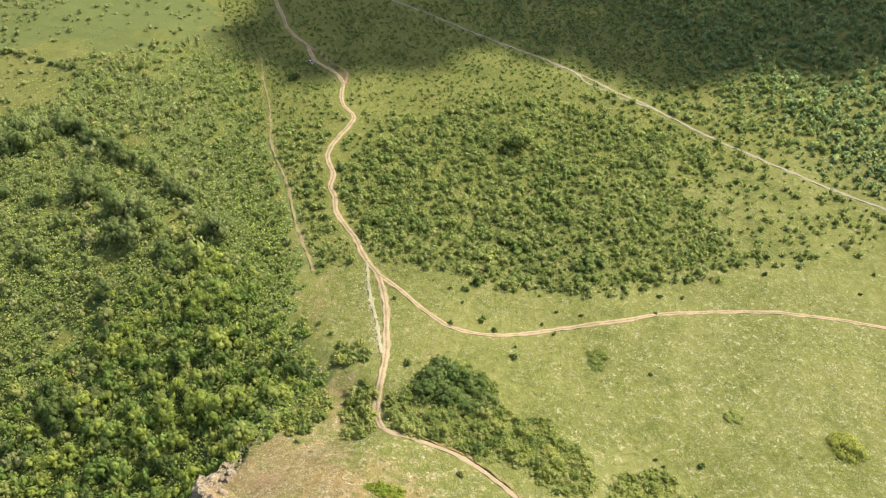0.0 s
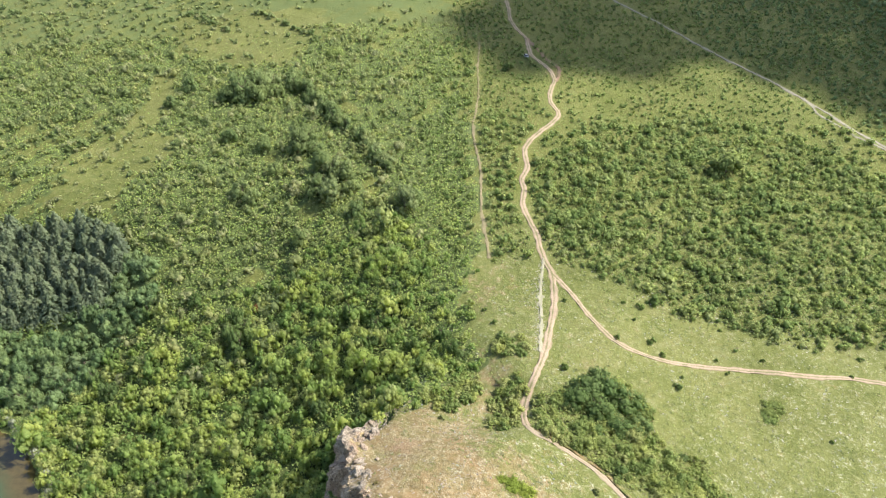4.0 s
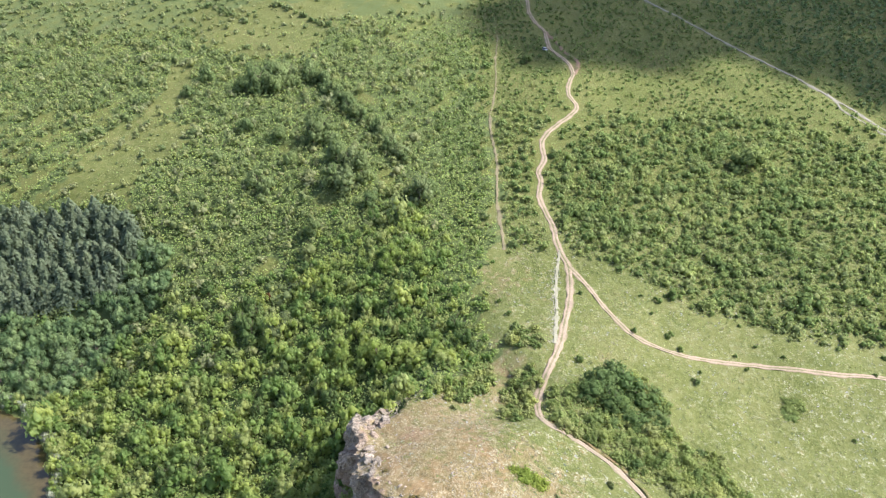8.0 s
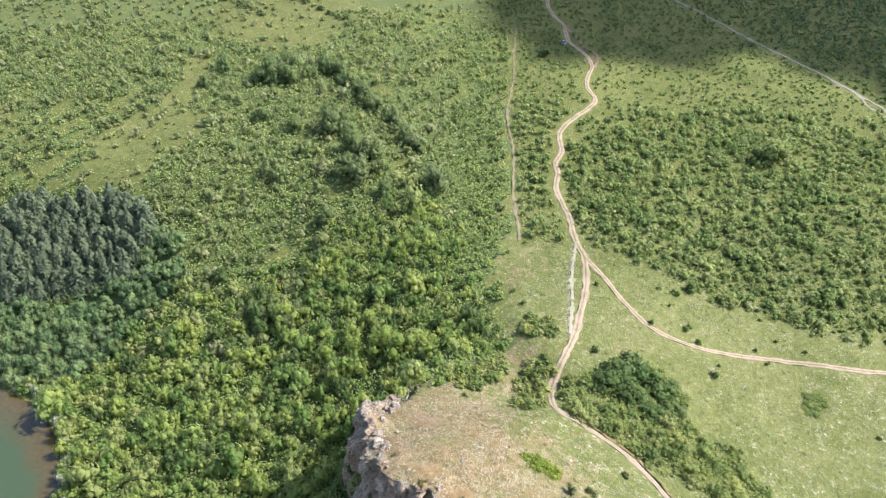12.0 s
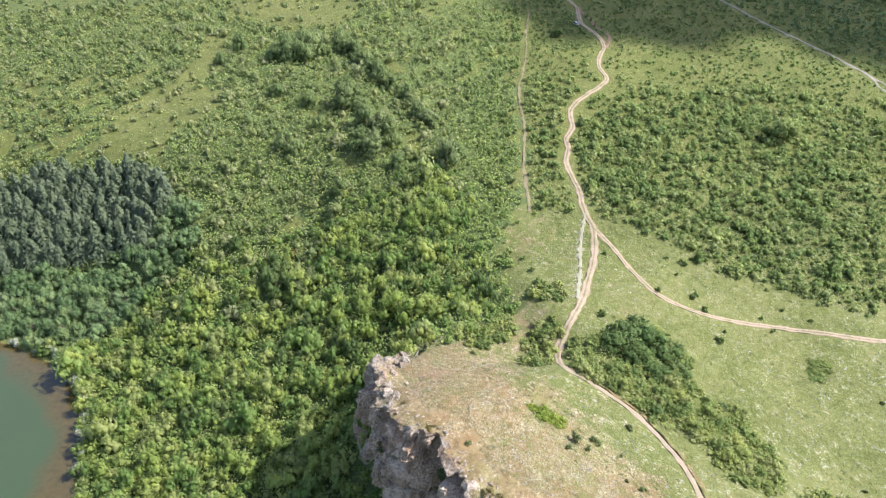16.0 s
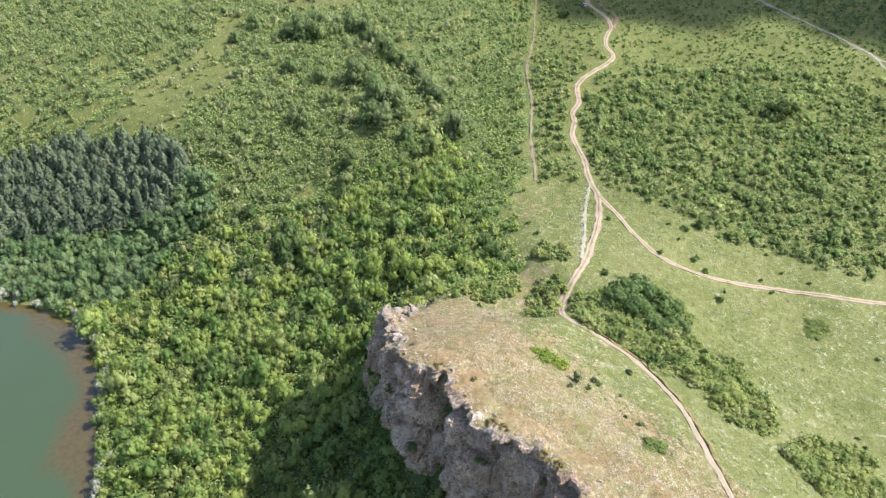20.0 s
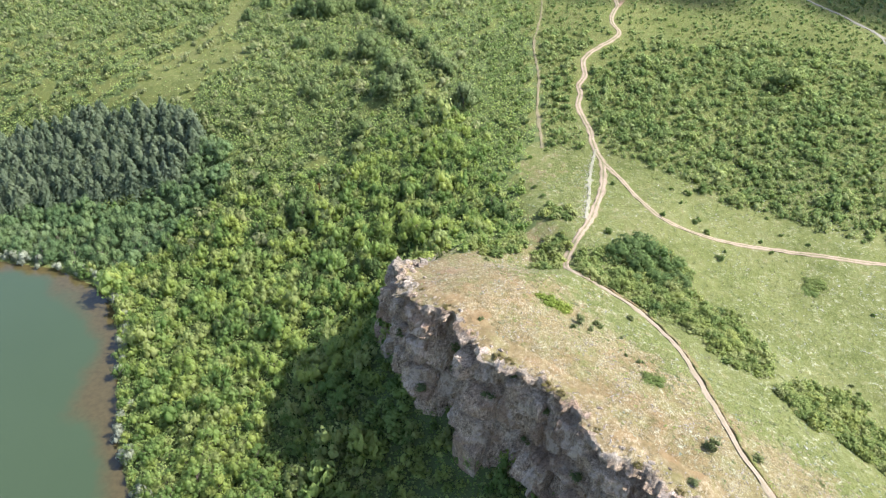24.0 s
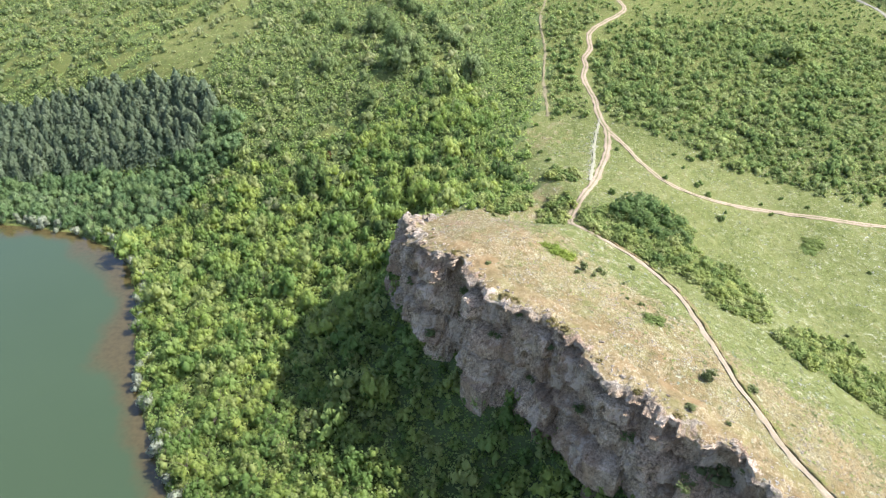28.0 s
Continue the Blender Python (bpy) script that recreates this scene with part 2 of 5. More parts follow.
def track_material(name, rut, verge, middle, gap):
    """A dirt track: bright wheel ruts, a grassier strip between them."""
    n = Nodes(name)
    grain, mid = n.noise(2.2, 6, 0.7), n.noise(0.25, 4)
    across = n.math("ABSOLUTE", n.attr("across"))
    wob = n.math("ADD", across, n.math("MULTIPLY", n.math("SUBTRACT", grain, 0.5), 0.35))
    soil = n.mix(n.step(grain, 0.35, 0.7), tuple(0.80 * c for c in rut), tuple(min(1.15 * c, 0.85) for c in rut))
    soil = n.mix(n.math("MULTIPLY", n.step(mid, 0.45, 0.6), 0.35), soil, verge)
    strip = n.math("MULTIPLY", n.step(wob, 0.30, 0.12), n.math("ADD", n.math("MULTIPLY", n.step(mid, 0.38, 0.60), 0.6), gap))
    col = n.mix(strip, soil, middle)
    col = n.mix(n.step(wob, 0.72, 0.98), col, verge)
    return n.done(col, 0.96, n.bump(grain, 0.6, 0.12), 0.1)


def water_material():
    n = Nodes("lake_water")
    deep = n.attr("deep")
    wob = n.math("ADD", deep, n.math("MULTIPLY", n.math("SUBTRACT", n.noise(0.10, 5, 0.6), 0.5), 0.55))
    weed = n.ramp(n.noise(0.6, 5), [(0.3, (0.050, 0.040, 0.014)), (0.6, (0.069, 0.053, 0.019)), (0.8, (0.065, 0.053, 0.022))])
    col = n.mix(n.step(wob, 0.16, 0.60), weed, n.mix(n.noise(0.02, 3), (0.037, 0.054, 0.021), (0.043, 0.061, 0.025)))
    return n.done(col, 0.09, n.bump(n.noise(1.3, 4, stretch=(1.0, 1.7, 1.0)), 0.05, 0.2), 0.5)


def plain(name, colour, rough, scale=6.0, spread=0.25, metal=0.0):
    n = Nodes(name)
    v = n.noise(scale, 5)
    n.put(n.bsdf, "Metallic", metal)
    return n.done(n.mix(v, tuple(c * (1 - spread) for c in colour), tuple(min(c * (1 + spread), 0.95) for c in colour)), rough, n.bump(v, 0.3, 0.03), 0.3)


GROUND = ground_material()
ROCK = rock_material()
# limestone in the tone for sunlit rock only
SUNLIT_ROCK = rock_material("sunlit_limestone", 0.4, 1.0)
STONE = plain("pale_stone", (0.245, 0.210, 0.158), 0.9, 3.0, 0.4)
WHITE_STONE = plain("white_field_stone", (0.255, 0.236, 0.180), 0.9, 3.0, 0.4)
TRACK = track_material("clay_track", (0.310, 0.235, 0.155), (0.157, 0.138, 0.068), (0.136, 0.128, 0.058), 0.5)
GRAVEL = track_material("gravel_road", (0.212, 0.189, 0.145), (0.223, 0.209, 0.139), (0.279, 0.258, 0.196), 0.0)
STONY = track_material("stony_path", (0.270, 0.250, 0.170), (0.200, 0.192, 0.106), (0.250, 0.236, 0.140), 0.1)
FAINT = track_material("worn_trail", (0.215, 0.176, 0.100), (0.140, 0.132, 0.056), (0.160, 0.144, 0.070), 0.3)
CAP_TRACK = track_material("brown_earth_track", (0.275, 0.215, 0.145), (0.185, 0.162, 0.088), (0.210, 0.174, 0.104), 0.25)
SCAR = track_material("bare_clay", (0.212, 0.140, 0.089), (0.128, 0.106, 0.051), (0.204, 0.136, 0.085), 0.1)
WATER = water_material()
BARK = plain("bark", (0.14, 0.105, 0.075), 0.95, 3.0, 0.35)
LEAF = leaf_material("scrub_leaves", (0.132, 0.180, 0.052), (0.226, 0.282, 0.080), (0.340, 0.378, 0.120), 0.5, 0.9)
LEAF_WOOD = leaf_material("wood_leaves", (0.222, 0.288, 0.076), (0.348, 0.412, 0.110), (0.452, 0.492, 0.140), 0.62, 1.3)
# greyer and bluer than the lower woods, partly to paint in haze
LEAF_HIGH = leaf_material("slope_leaves", (0.168, 0.200, 0.074), (0.282, 0.310, 0.110), (0.392, 0.402, 0.160), 0.55, 0.95)
LEAF_THICKET = leaf_material("thicket_leaves", (0.164, 0.204, 0.054), (0.276, 0.316, 0.086), (0.396, 0.416, 0.130), 0.5, 1.0)
LEAF_DARK = leaf_material("dark_leaves", (0.082, 0.126, 0.034), (0.138, 0.198, 0.052), (0.220, 0.276, 0.076), 0.5, 0.5)
LEAF_LONE = leaf_material("lone_tree_leaves", (0.076, 0.112, 0.032), (0.126, 0.168, 0.046), (0.210, 0.250, 0.068), 0.30, 0.2)
LEAF_GROVE = leaf_material("grove_leaves", (0.078, 0.124, 0.037), (0.134, 0.194, 0.057), (0.212, 0.272, 0.086), 0.5, 0.4)
LEAF_SHORE = leaf_material("shore_leaves", (0.136, 0.198, 0.076), (0.214, 0.290, 0.112), (0.312, 0.385, 0.156), 0.54, 0.7)
LEAF_SLOPE = leaf_material("tall_tree_leaves", (0.124, 0.166, 0.056), (0.202, 0.252, 0.086), (0.304, 0.346, 0.126), 0.5, 0.7)
LEAF_GREY = leaf_material("willow_leaves", (0.230, 0.250, 0.150), (0.320, 0.340, 0.220), (0.420, 0.430, 0.310), 0.4, 0.0)
LEAF_LIGHT = leaf_material("light_wood_leaves", (0.232, 0.306, 0.074), (0.344, 0.416, 0.106), (0.428, 0.484, 0.140), 0.62, 0.3)
LEAF_YELLOW = leaf_material("yellow_leaves", (0.215, 0.258, 0.038), (0.325, 0.362, 0.058), (0.425, 0.448, 0.100))
LEAF_GRASS = leaf_material("grass_blades", (0.165, 0.185, 0.055), (0.240, 0.250, 0.088), (0.330, 0.315, 0.150), 0.5)
LEAF_PALE = leaf_material("pale_flowers", (0.213, 0.221, 0.123), (0.328, 0.328, 0.221), (0.451, 0.443, 0.344), 0.3)
LEAF_STRAW = leaf_material("straw_blades", (0.205, 0.172, 0.092), (0.310, 0.264, 0.152), (0.430, 0.378, 0.245), 0.35, 0.0)
LEAF_LIME = leaf_material("meadow_blades", (0.190, 0.225, 0.060), (0.290, 0.325, 0.098), (0.400, 0.415, 0.170), 0.5, 0.3)
LEAF_SAGE = leaf_material("sage_leaves", (0.118, 0.142, 0.046), (0.182, 0.208, 0.072), (0.250, 0.274, 0.108), 0.45, 0.3)
LEAF_OLIVE = leaf_material("olive_leaves", (0.100, 0.088, 0.026), (0.160, 0.132, 0.042), (0.225, 0.185, 0.070), 0.4, 0.0)
LEAF_RUST = leaf_material("rusty_leaves", (0.20, 0.07, 0.03), (0.27, 0.11, 0.045), (0.30, 0.16, 0.06))
NEEDLE = leaf_material("pine_needles", (0.166, 0.208, 0.114), (0.222, 0.266, 0.148), (0.268, 0.308, 0.176), 0.6, 0.3)
CLOUD = plain("cloud_vapour", (0.85, 0.85, 0.87), 1.0, 0.01, 0.05)


# the lie of the land: a lake, a wooded bank, a tilted rock cap with one steep face, a meadow and a hillside
SHORE = np.array([(-420, 170), (-250, 118), (-172, 104), (-134, 98), (-110, 86), (-98, 70), (-90, 52), (-83, 34), (-75, 16), (-66, 2), (-55, -14), (-42, -40), (-20, -90), (20, -170), (90, -300)], float)
RIM = np.array([(6.2, 48.4), (1.0, 43.7), (-0.8, 39.5), (1.2, 35), (2.6, 29), (5.4, 21.5), (8.6, 13.8), (12.3, 11), (16.8, 10.4), (19, 7), (20.2, 3.2), (22.6, -0.4), (24.8, -2.8), (28.8, -5), (33, -8.8), (37.8, -12), (41.2, -14.8), (42.8, -19.4), (45, -24.6), (49, -27.8), (53.3, -30), (56.7, -32.8), (61, -34.4), (63, -37.6), (67, -39), (70, -44.4), (74, -51.5), (81, -61), (97, -81), (128.5, -118)], float)

EDGE = np.concatenate([[(75, 330), (55, 230), (30, 130), (13, 75)], RIM])


def smooth(u):
    u = np.clip(u, 0.0, 1.0)
    return u * u * (3 - 2 * u)


def to_line(x, y, line):
    """Distance to a broken line, the signed side (left of its run is positive) and the run along it."""
    best = np.full(np.shape(x), 1e9)
    side, run, gone = np.zeros(np.shape(x)), np.zeros(np.shape(x)), 0.0
    for (ax, ay), (bx, by) in zip(line[:-1], line[1:]):
        ux, uy = bx - ax, by - ay
        n = math.hypot(ux, uy)
        s = np.clip(((x - ax) * ux + (y - ay) * uy) / (n * n), 0, 1)
        px, py = x - ax - s * ux, y - ay - s * uy
        d = np.hypot(px, py)
        near = d < best
        best = np.where(near, d, best)
        side = np.where(near, np.where(ux * py - uy * px > 0, 1.0, -1.0), side)
        run = np.where(near, gone + s * n, run)
        gone += n
    return best, side, run


def waves(x, y, size, seed):
    """A cheap smooth unevenness of about -1 to 1."""
    a, b = x / size + seed * 7.3, y / size - seed * 3.1
    return 0.5 * np.sin(a * 2.1 + 1.3 * np.sin(b * 1.7)) * np.cos(b * 1.9 + seed) + 0.3 * np.sin(a * 4.7 - b * 3.3 + seed) + 0.2 * np.cos(b * 7.1 + a * 5.9)


def soft_ramp(u, r):
    return 0.5 * (u + np.sqrt(u * u + r * r)) - 0.5 * r


def hill(x, y):
    z = 31 + 0.145 * soft_ramp(y - 52, 40) - 0.085 * soft_ramp(x - 95, 30) - 0.08 * soft_ramp(-40 - x, 30)
    z = z - 0.03 * soft_ramp(y - 330, 60) + 0.22 * soft_ramp(x - 290 + 0.25 * (y - 250), 60)
    return z + 1.2 * waves(x, y, 60, 1) + 0.35 * waves(x, y, 17, 2)


def lake_distance(x, y):
    d, side, _ = to_line(x, y, SHORE)
    return d * side


def low_land(x, y):
    d = lake_distance(x, y)
    reach = 130 - 45 * smooth((-x - 30) / 60) + 25 * smooth((40 - y) / 40)
    rise = hill(x, y) * smooth((d - 12) / reach)
    bank = np.where(d > 0, (0.35 + 0.05 * np.minimum(d, 30)) * (1 - smooth((d - 40) / 70)), 0.25 * d)
    return np.where(d > 0, np.maximum(rise, 0) + bank, np.maximum(bank, -6))


def lift(x, y):
    """How much higher the rock cap and the meadow behind it stand than the even slope."""
    s = (x - 4) * 0.799 + (y - 43) * 0.602
    a = (x - 4) * 0.602 - (y - 43) * 0.799
    on_cap = 0.5 + 5.0 * smooth((a - 10) / 22)
    field = (6.8 - 3.6 * smooth((y - 70) / 45)) * (1 - 0.85 * smooth((x - 65) / 60)) * smooth((x - 12) / 35) * (1 - smooth((y - 240) / 80))
    return on_cap + (field - on_cap) * smooth((s - 38) / 18) - 3.0 * np.exp(-((x - 36) / 11) ** 2 - ((y - 51) / 8) ** 2)


def high_land(x, y):
    s = (x - 4) * 0.799 + (y - 43) * 0.602
    a = (x - 4) * 0.602 - (y - 43) * 0.799
    cap = 23.5 * (1 - smooth((s + 12) / 95)) * smooth((a + 50) / 74) * (1 - 0.22 * smooth((a - 62) / 70))
    return hill(x, y) + cap + lift(x, y) + 0.12 * waves(x, y, 5, 3)


def edge(x, y):
    """Distance behind the rim of the rock face, positive on the plateau, and the run along the rim."""
    d, side, run = to_line(x, y, EDGE)
    return d * side, run


def ground(x, y, back=3.4):
    """The height of the land; its step at the rock face lies behind the rim by 'back'."""
    x, y = np.asarray(x, float), np.asarray(y, float)
    e, run = edge(x, y)
    a = (x - 4) * 0.602 - (y - 43) * 0.799
    w = 1.2 + 60 * smooth((-a + 4) / 45)
    set_back = 1.2 + (back - 1.2) * smooth((a + 12) / 8)
    share = smooth((e - set_back + 0.5 * (w - 1.2)) / w)
    low = low_land(x, y) + 17.0 * np.exp(-np.abs(e) / 15) * smooth((a + 25) / 30) * (e < 6)
    return low + share * (high_land(x, y) - low)


def surface(x, y):
    """The height on which things stand, the rock of the rim included."""
    return ground(x, y, -0.8)


def in_poly(x, y, pts):
    inside = np.zeros(np.shape(x), bool)
    for (ax, ay), (bx, by) in zip(pts, pts[1:] + pts[:1]):
        inside ^= ((ay > y) != (by > y)) & (x < (bx - ax) * (y - ay) / (by - ay + 1e-9) + ax)
    return inside

# ---- land
def mesh_of(name, verts, faces, mat, smoothed=False, **fields):
    """A mesh from arrays of places and of faces that all have the same number of corners."""
    me = bpy.data.meshes.new(name)
    v, q = np.asarray(verts, np.float32), np.asarray(faces, np.int32)
    k = q.shape[1]
    me.vertices.add(len(v))
    me.vertices.foreach_set("co", v.ravel())
    me.loops.add(q.size)
    me.loops.foreach_set("vertex_index", q.ravel())
    me.polygons.add(len(q))
    me.polygons.foreach_set("loop_start", np.arange(0, q.size, k, dtype=np.int32))
    me.polygons.foreach_set("loop_total", np.full(len(q), k, np.int32))
    me.polygons.foreach_set("use_smooth", np.full(len(q), smoothed))
    for key, values in fields.items():
        values = np.asarray(values, np.float32)
        if values.ndim == 2:
            me.attributes.new(key, "FLOAT_VECTOR", "POINT").data.foreach_set("vector", values.ravel())
        else:
            me.attributes.new(key, "FLOAT", "POINT").data.foreach_set("value", values)
    me.materials.append(mat)
    me.update(calc_edges=True)
    return me


def grid_faces(rows, cols):
    i = np.arange(rows * cols).reshape(rows, cols)
    return np.stack([i[:-1, :-1], i[:-1, 1:], i[1:, 1:], i[1:, :-1]], -1).reshape(-1, 4)


def spaced(near_a, near_b, step, far_a, far_b):
    """Even steps where the camera looks, growing ones out to the horizon."""
    mid = list(np.arange(near_a, near_b, step))
    left, right, s = [], [], step
    x = near_a
    while x > far_a:
        s *= 1.13
        x -= s
        left.append(x)
    x, s = mid[-1], step
    while x < far_b:
        s *= 1.13
        x += s
        right.append(x)
    return np.array(left[::-1] + mid + right)


def blot(x, y, cx, cy, rx, ry, turn=0.0):
    c, s = math.cos(turn), math.sin(turn)
    u, v = ((x - cx) * c + (y - cy) * s) / rx, (-(x - cx) * s + (y - cy) * c) / ry
    return np.exp(-(u * u + v * v) * 1.2)


PASTURE = [(-134, 179), (-122.3, 210.5), (-113.7, 232), (-110, 251), (-110.8, 280), (-98.8, 285), (-95, 262), (-93, 243.6), (-99, 227), (-86, 221), (-85.6, 204), (-91, 196.7), (-100, 186), (-98.3, 170.5)]
TOP_FIELD = [(-116.7, 351.5), (-73.8, 356), (-27, 352), (-30, 312.5), (-42.5, 277), (-50, 281), (-74.5, 286.6), (-88, 294.6), (-105.6, 306)]
RIGHT_FIELD = [(-27, 352), (46, 348), (46, 226), (22, 222), (-3, 257), (-30, 312.5)]


def wooded(x, y):
    """How densely the bank and the slope above it are wooded, 0 to 1."""
    e, run = edge(x, y)
    d = lake_distance(x, y)
    rightmost = 39 + 5 * waves(x, y, 14, 4) + 4 * waves(x, y, 4.5, 6) - 14 * smooth((78 - y) / 25) - 12 * smooth((60 - y) / 12) + 9 * smooth((y - 126) / 10)
    rightmost = np.where((y < 50) & (e < -1.0), 160, rightmost)
    rightmost = rightmost + 7 * waves(x, y, 8, 2) * smooth((y - 128) / 8)
    w = smooth((rightmost - x) / 6) * smooth((d - 0.2) / 1.5) * ((e < -1.0) | (y > 50))
    # thinner, lower growth up the slope, a strip of open field and pastures on top
    w = w * (1 - 0.14 * smooth((y - 165 + 8 * waves(x, y, 20, 3)) / 40)) * (1 - 0.25 * smooth((y - 282 + 22 * waves(x, y, 19, 6)) / 26))
    u, v = x + 4 * waves(x, y, 9, 7), y + 5 * waves(x, y, 11, 8)
    w = w * (1 - 0.95 * in_poly(u, v, PASTURE)) * (1 - 0.92 * in_poly(u, v, TOP_FIELD)) * (1 - (0.1 + 0.45 * smooth(waves(x, y, 13, 5) * 2)) * in_poly(u, v, RIGHT_FIELD))
    w = w * (1 - 0.85 * smooth(0.45 + 1.5 * waves(x, y, 9, 5)) * smooth((-108 - x + 0.25 * (y - 210)) / 8) * smooth((y - 172) / 10) * (1 - 0.65 * smooth((y - 238) / 16)))
    for cx, cy, rx, ry, turn in ((-31, 254, 9, 3, 0.7), (3, 176, 4, 11, 0.2), (-9, 237, 4, 10, 0.7), (-39, 199, 5, 4, 0)):
        w = w * (1 - 0.95 * blot(x, y, cx, cy, rx, ry, turn))
    for cx, cy, r in ((-73, 82, 6), (-2, 119, 5), (-20, 165, 7), (4, 150, 5), (-40, 140, 5)):
        w = w * (1 - blot(x, y, cx, cy, r, r))
    return w


FAR_TRACK = [(84, 420), (80, 377), (79.2, 350.6), (78.3, 334.1), (80.6, 320.6), (83.9, 311), (84, 301.4), (83.6, 289.5), (85.5, 282.5), (88.6, 275.8), (90.8, 268.1), (91.4, 259.4), (88.8, 251.6), (86.2, 242.1), (85.5, 235), (86.4, 230.7), (87.5, 225.8), (85.9, 220.9), (80.9, 214.4), (74.8, 207.1), (70.2, 200), (67.6, 194.4), (67.3, 188.4), (67.4, 183.2), (65.4, 178.7), (63.7, 175.1), (64.1, 169.6), (62.8, 163.2), (62.1, 158.9), (62.7, 153.1)]
NEAR_TRACK = [(63.7, 146.6), (64.8, 140.7), (64.8, 133), (65.5, 126), (67, 119), (65.7, 107.2), (63.5, 97.8), (60.6, 88.2), (58, 79.1), (55.2, 71.9), (52.3, 65.5), (49.5, 59.8), (47.7, 54.1), (47.1, 48.2), (47.4, 44.2), (49.6, 40.6), (53.5, 38.3), (58, 34.6), (62.8, 29.6), (66, 24), (68.3, 18.5), (69.8, 13), (70.5, 5.8), (71.3, -3.6), (71.9, -13.1), (72.7, -21.5), (74.3, -26.3), (75.9, -32.2), (77.6, -37.3), (80.7, -43), (90, -58), (105, -80)]
TRACK_LINE = FAR_TRACK + NEAR_TRACK
EAST_LINE = [(66.9, 119.8), (69.5, 114.3), (72.1, 108.1), (74.4, 100.8), (76.6, 94.2), (78.9, 88.7), (81.5, 84.7), (86.1, 81.9), (90.9, 80.1), (97.5, 78.8), (103.9, 78.8), (111.5, 78.4), (128.7, 77.2), (142.2, 75.9), (158, 75.6), (184, 69.7), (212, 58), (232, 47), (270, 20)]
ROAD_LINE = [(120, 430), (141, 382), (156.3, 351.5), (171, 327.5), (182.5, 310.5), (192.5, 291.5), (203.8, 274.5), (212, 263.5), (218.4, 252.1), (224, 242.5), (229.9, 226.5), (241, 206), (255, 177), (267, 154), (280, 131), (295, 106), (330, 50)]
TRAIL_LINE = [(57.4, 302), (53.4, 257.8), (49.8, 231), (47.8, 218.1), (47.2, 203.7), (47.4, 193), (47.4, 180.5), (46.8, 168.1), (46.2, 157.6), (46, 147), (45.9, 137.8), (45.5, 128.7)]
SPUR_LINE = [(84.1, 311), (87.7, 297.4), (91.3, 282), (95, 274.5), (95.2, 267), (91.7, 257.7)]
LAYBY_LINE = [(218.2, 254.8), (219.7, 247.2), (219.3, 240.2), (224.3, 228.8), (228.5, 219.6), (238, 208)]

def curve_line(points, step):
    """A smooth line through the points, sampled evenly."""
    p = np.array([points[0], *points, points[-1]], float)
    out = []
    for a, b, c, d in zip(p[:-3], p[1:-2], p[2:-1], p[3:]):
        n = max(2, int(np.hypot(*(c - b)) / step))
        s = np.linspace(0, 1, n, endpoint=False)[:, None]
        out.append(0.5 * (2 * b + (c - a) * s + (2 * a - 5 * b + 4 * c - d) * s**2 + (3 * b - a - 3 * c + d) * s**3))
    return np.concatenate(out + [p[-1:]])


WALL_LINE = curve_line([(64.5, 127.2), (60.4, 108.6), (58.6, 95.4), (55, 77.4)], 0.35)
TRACK_PATH, EAST_PATH, ROAD_PATH, TRAIL_PATH, SPUR_PATH, LAYBY_PATH = (curve_line(l, 0.7) for l in (TRACK_LINE, EAST_LINE, ROAD_LINE, TRAIL_LINE, SPUR_LINE, LAYBY_LINE))


def near_track(x, y):
    return np.minimum.reduce([to_line(x, y, np.array(l, float))[0] for l in (TRACK_LINE, EAST_LINE, ROAD_LINE)])


xs, ys = spaced(-215, 330, 1.5, -3200, 3200), spaced(-70, 395, 1.5, -3000, 3400)
gx, gy = np.meshgrid(xs, ys)
gz = ground(gx, gy)
ge = edge(gx, gy)[0]
wood_map = wooded(gx, gy)
along = (gx - 4) * 0.602 - (gy - 43) * 0.799
cap = smooth((ge - 0.5) / 2) * (1 - smooth((ge - 24 - 4 * waves(gx, gy, 9, 2)) / 12)) * smooth((along + 8) / 14) * (1 - 0.75 * blot(gx, gy, 33, 56, 12, 13))
dry_map = cap * (0.85 - 0.2 * blot(gx, gy, 42.6, 24.3, 16, 9)) + 0.38 * blot(gx, gy, 46.3, 24.9, 20, 13, -0.6) + 0.35 * blot(gx, gy, 86.3, -43.4, 20, 12, -0.9) + 0.4 * blot(gx, gy, 42.5, 110, 7, 15) + 0.2 * blot(gx, gy, 49.4, 117.8, 9, 9) + 0.3 * blot(gx, gy, 37.9, 61.3, 6, 17, -0.3) + 0.2 * blot(gx, gy, 56.5, 88.3, 10, 30)
earth_map = 0.75 * blot(gx, gy, 15.5, 35.5, 6.5, 4.5, -0.7) + 0.4 * blot(gx, gy, 23.8, 17, 12, 4, -0.9) + 0.1 * blot(gx, gy, 37.9, 57.1, 4, 9, -0.5) + 0.1 * blot(gx, gy, 38.7, 115.6, 4, 8) + 0.45 * blot(gx, gy, 69.7, 73, 8, 4) + 0.5 * blot(gx, gy, 92.4, 265.3, 7, 11)
# the blot at (-105, 225) lightens the far field for hazy glare
pale_map = 1.0 * blot(gx, gy, 42.6, 27.9, 26, 15, -0.6) + 0.15 * cap + smooth((gx - 20) / 25) * smooth((175 - gy) / 40) * (0.5 + 0.9 * blot(gx, gy, 183.8, 39, 55, 40) + 0.9 * blot(gx, gy, 85.9, 1.4, 18, 40, -0.5) + 0.4 * blot(gx, gy, 50.8, 89.7, 9, 12)) + 0.2 * blot(gx, gy, -105, 225, 35, 80) + 0.3 * blot(gx, gy, -30, 320, 60, 40)
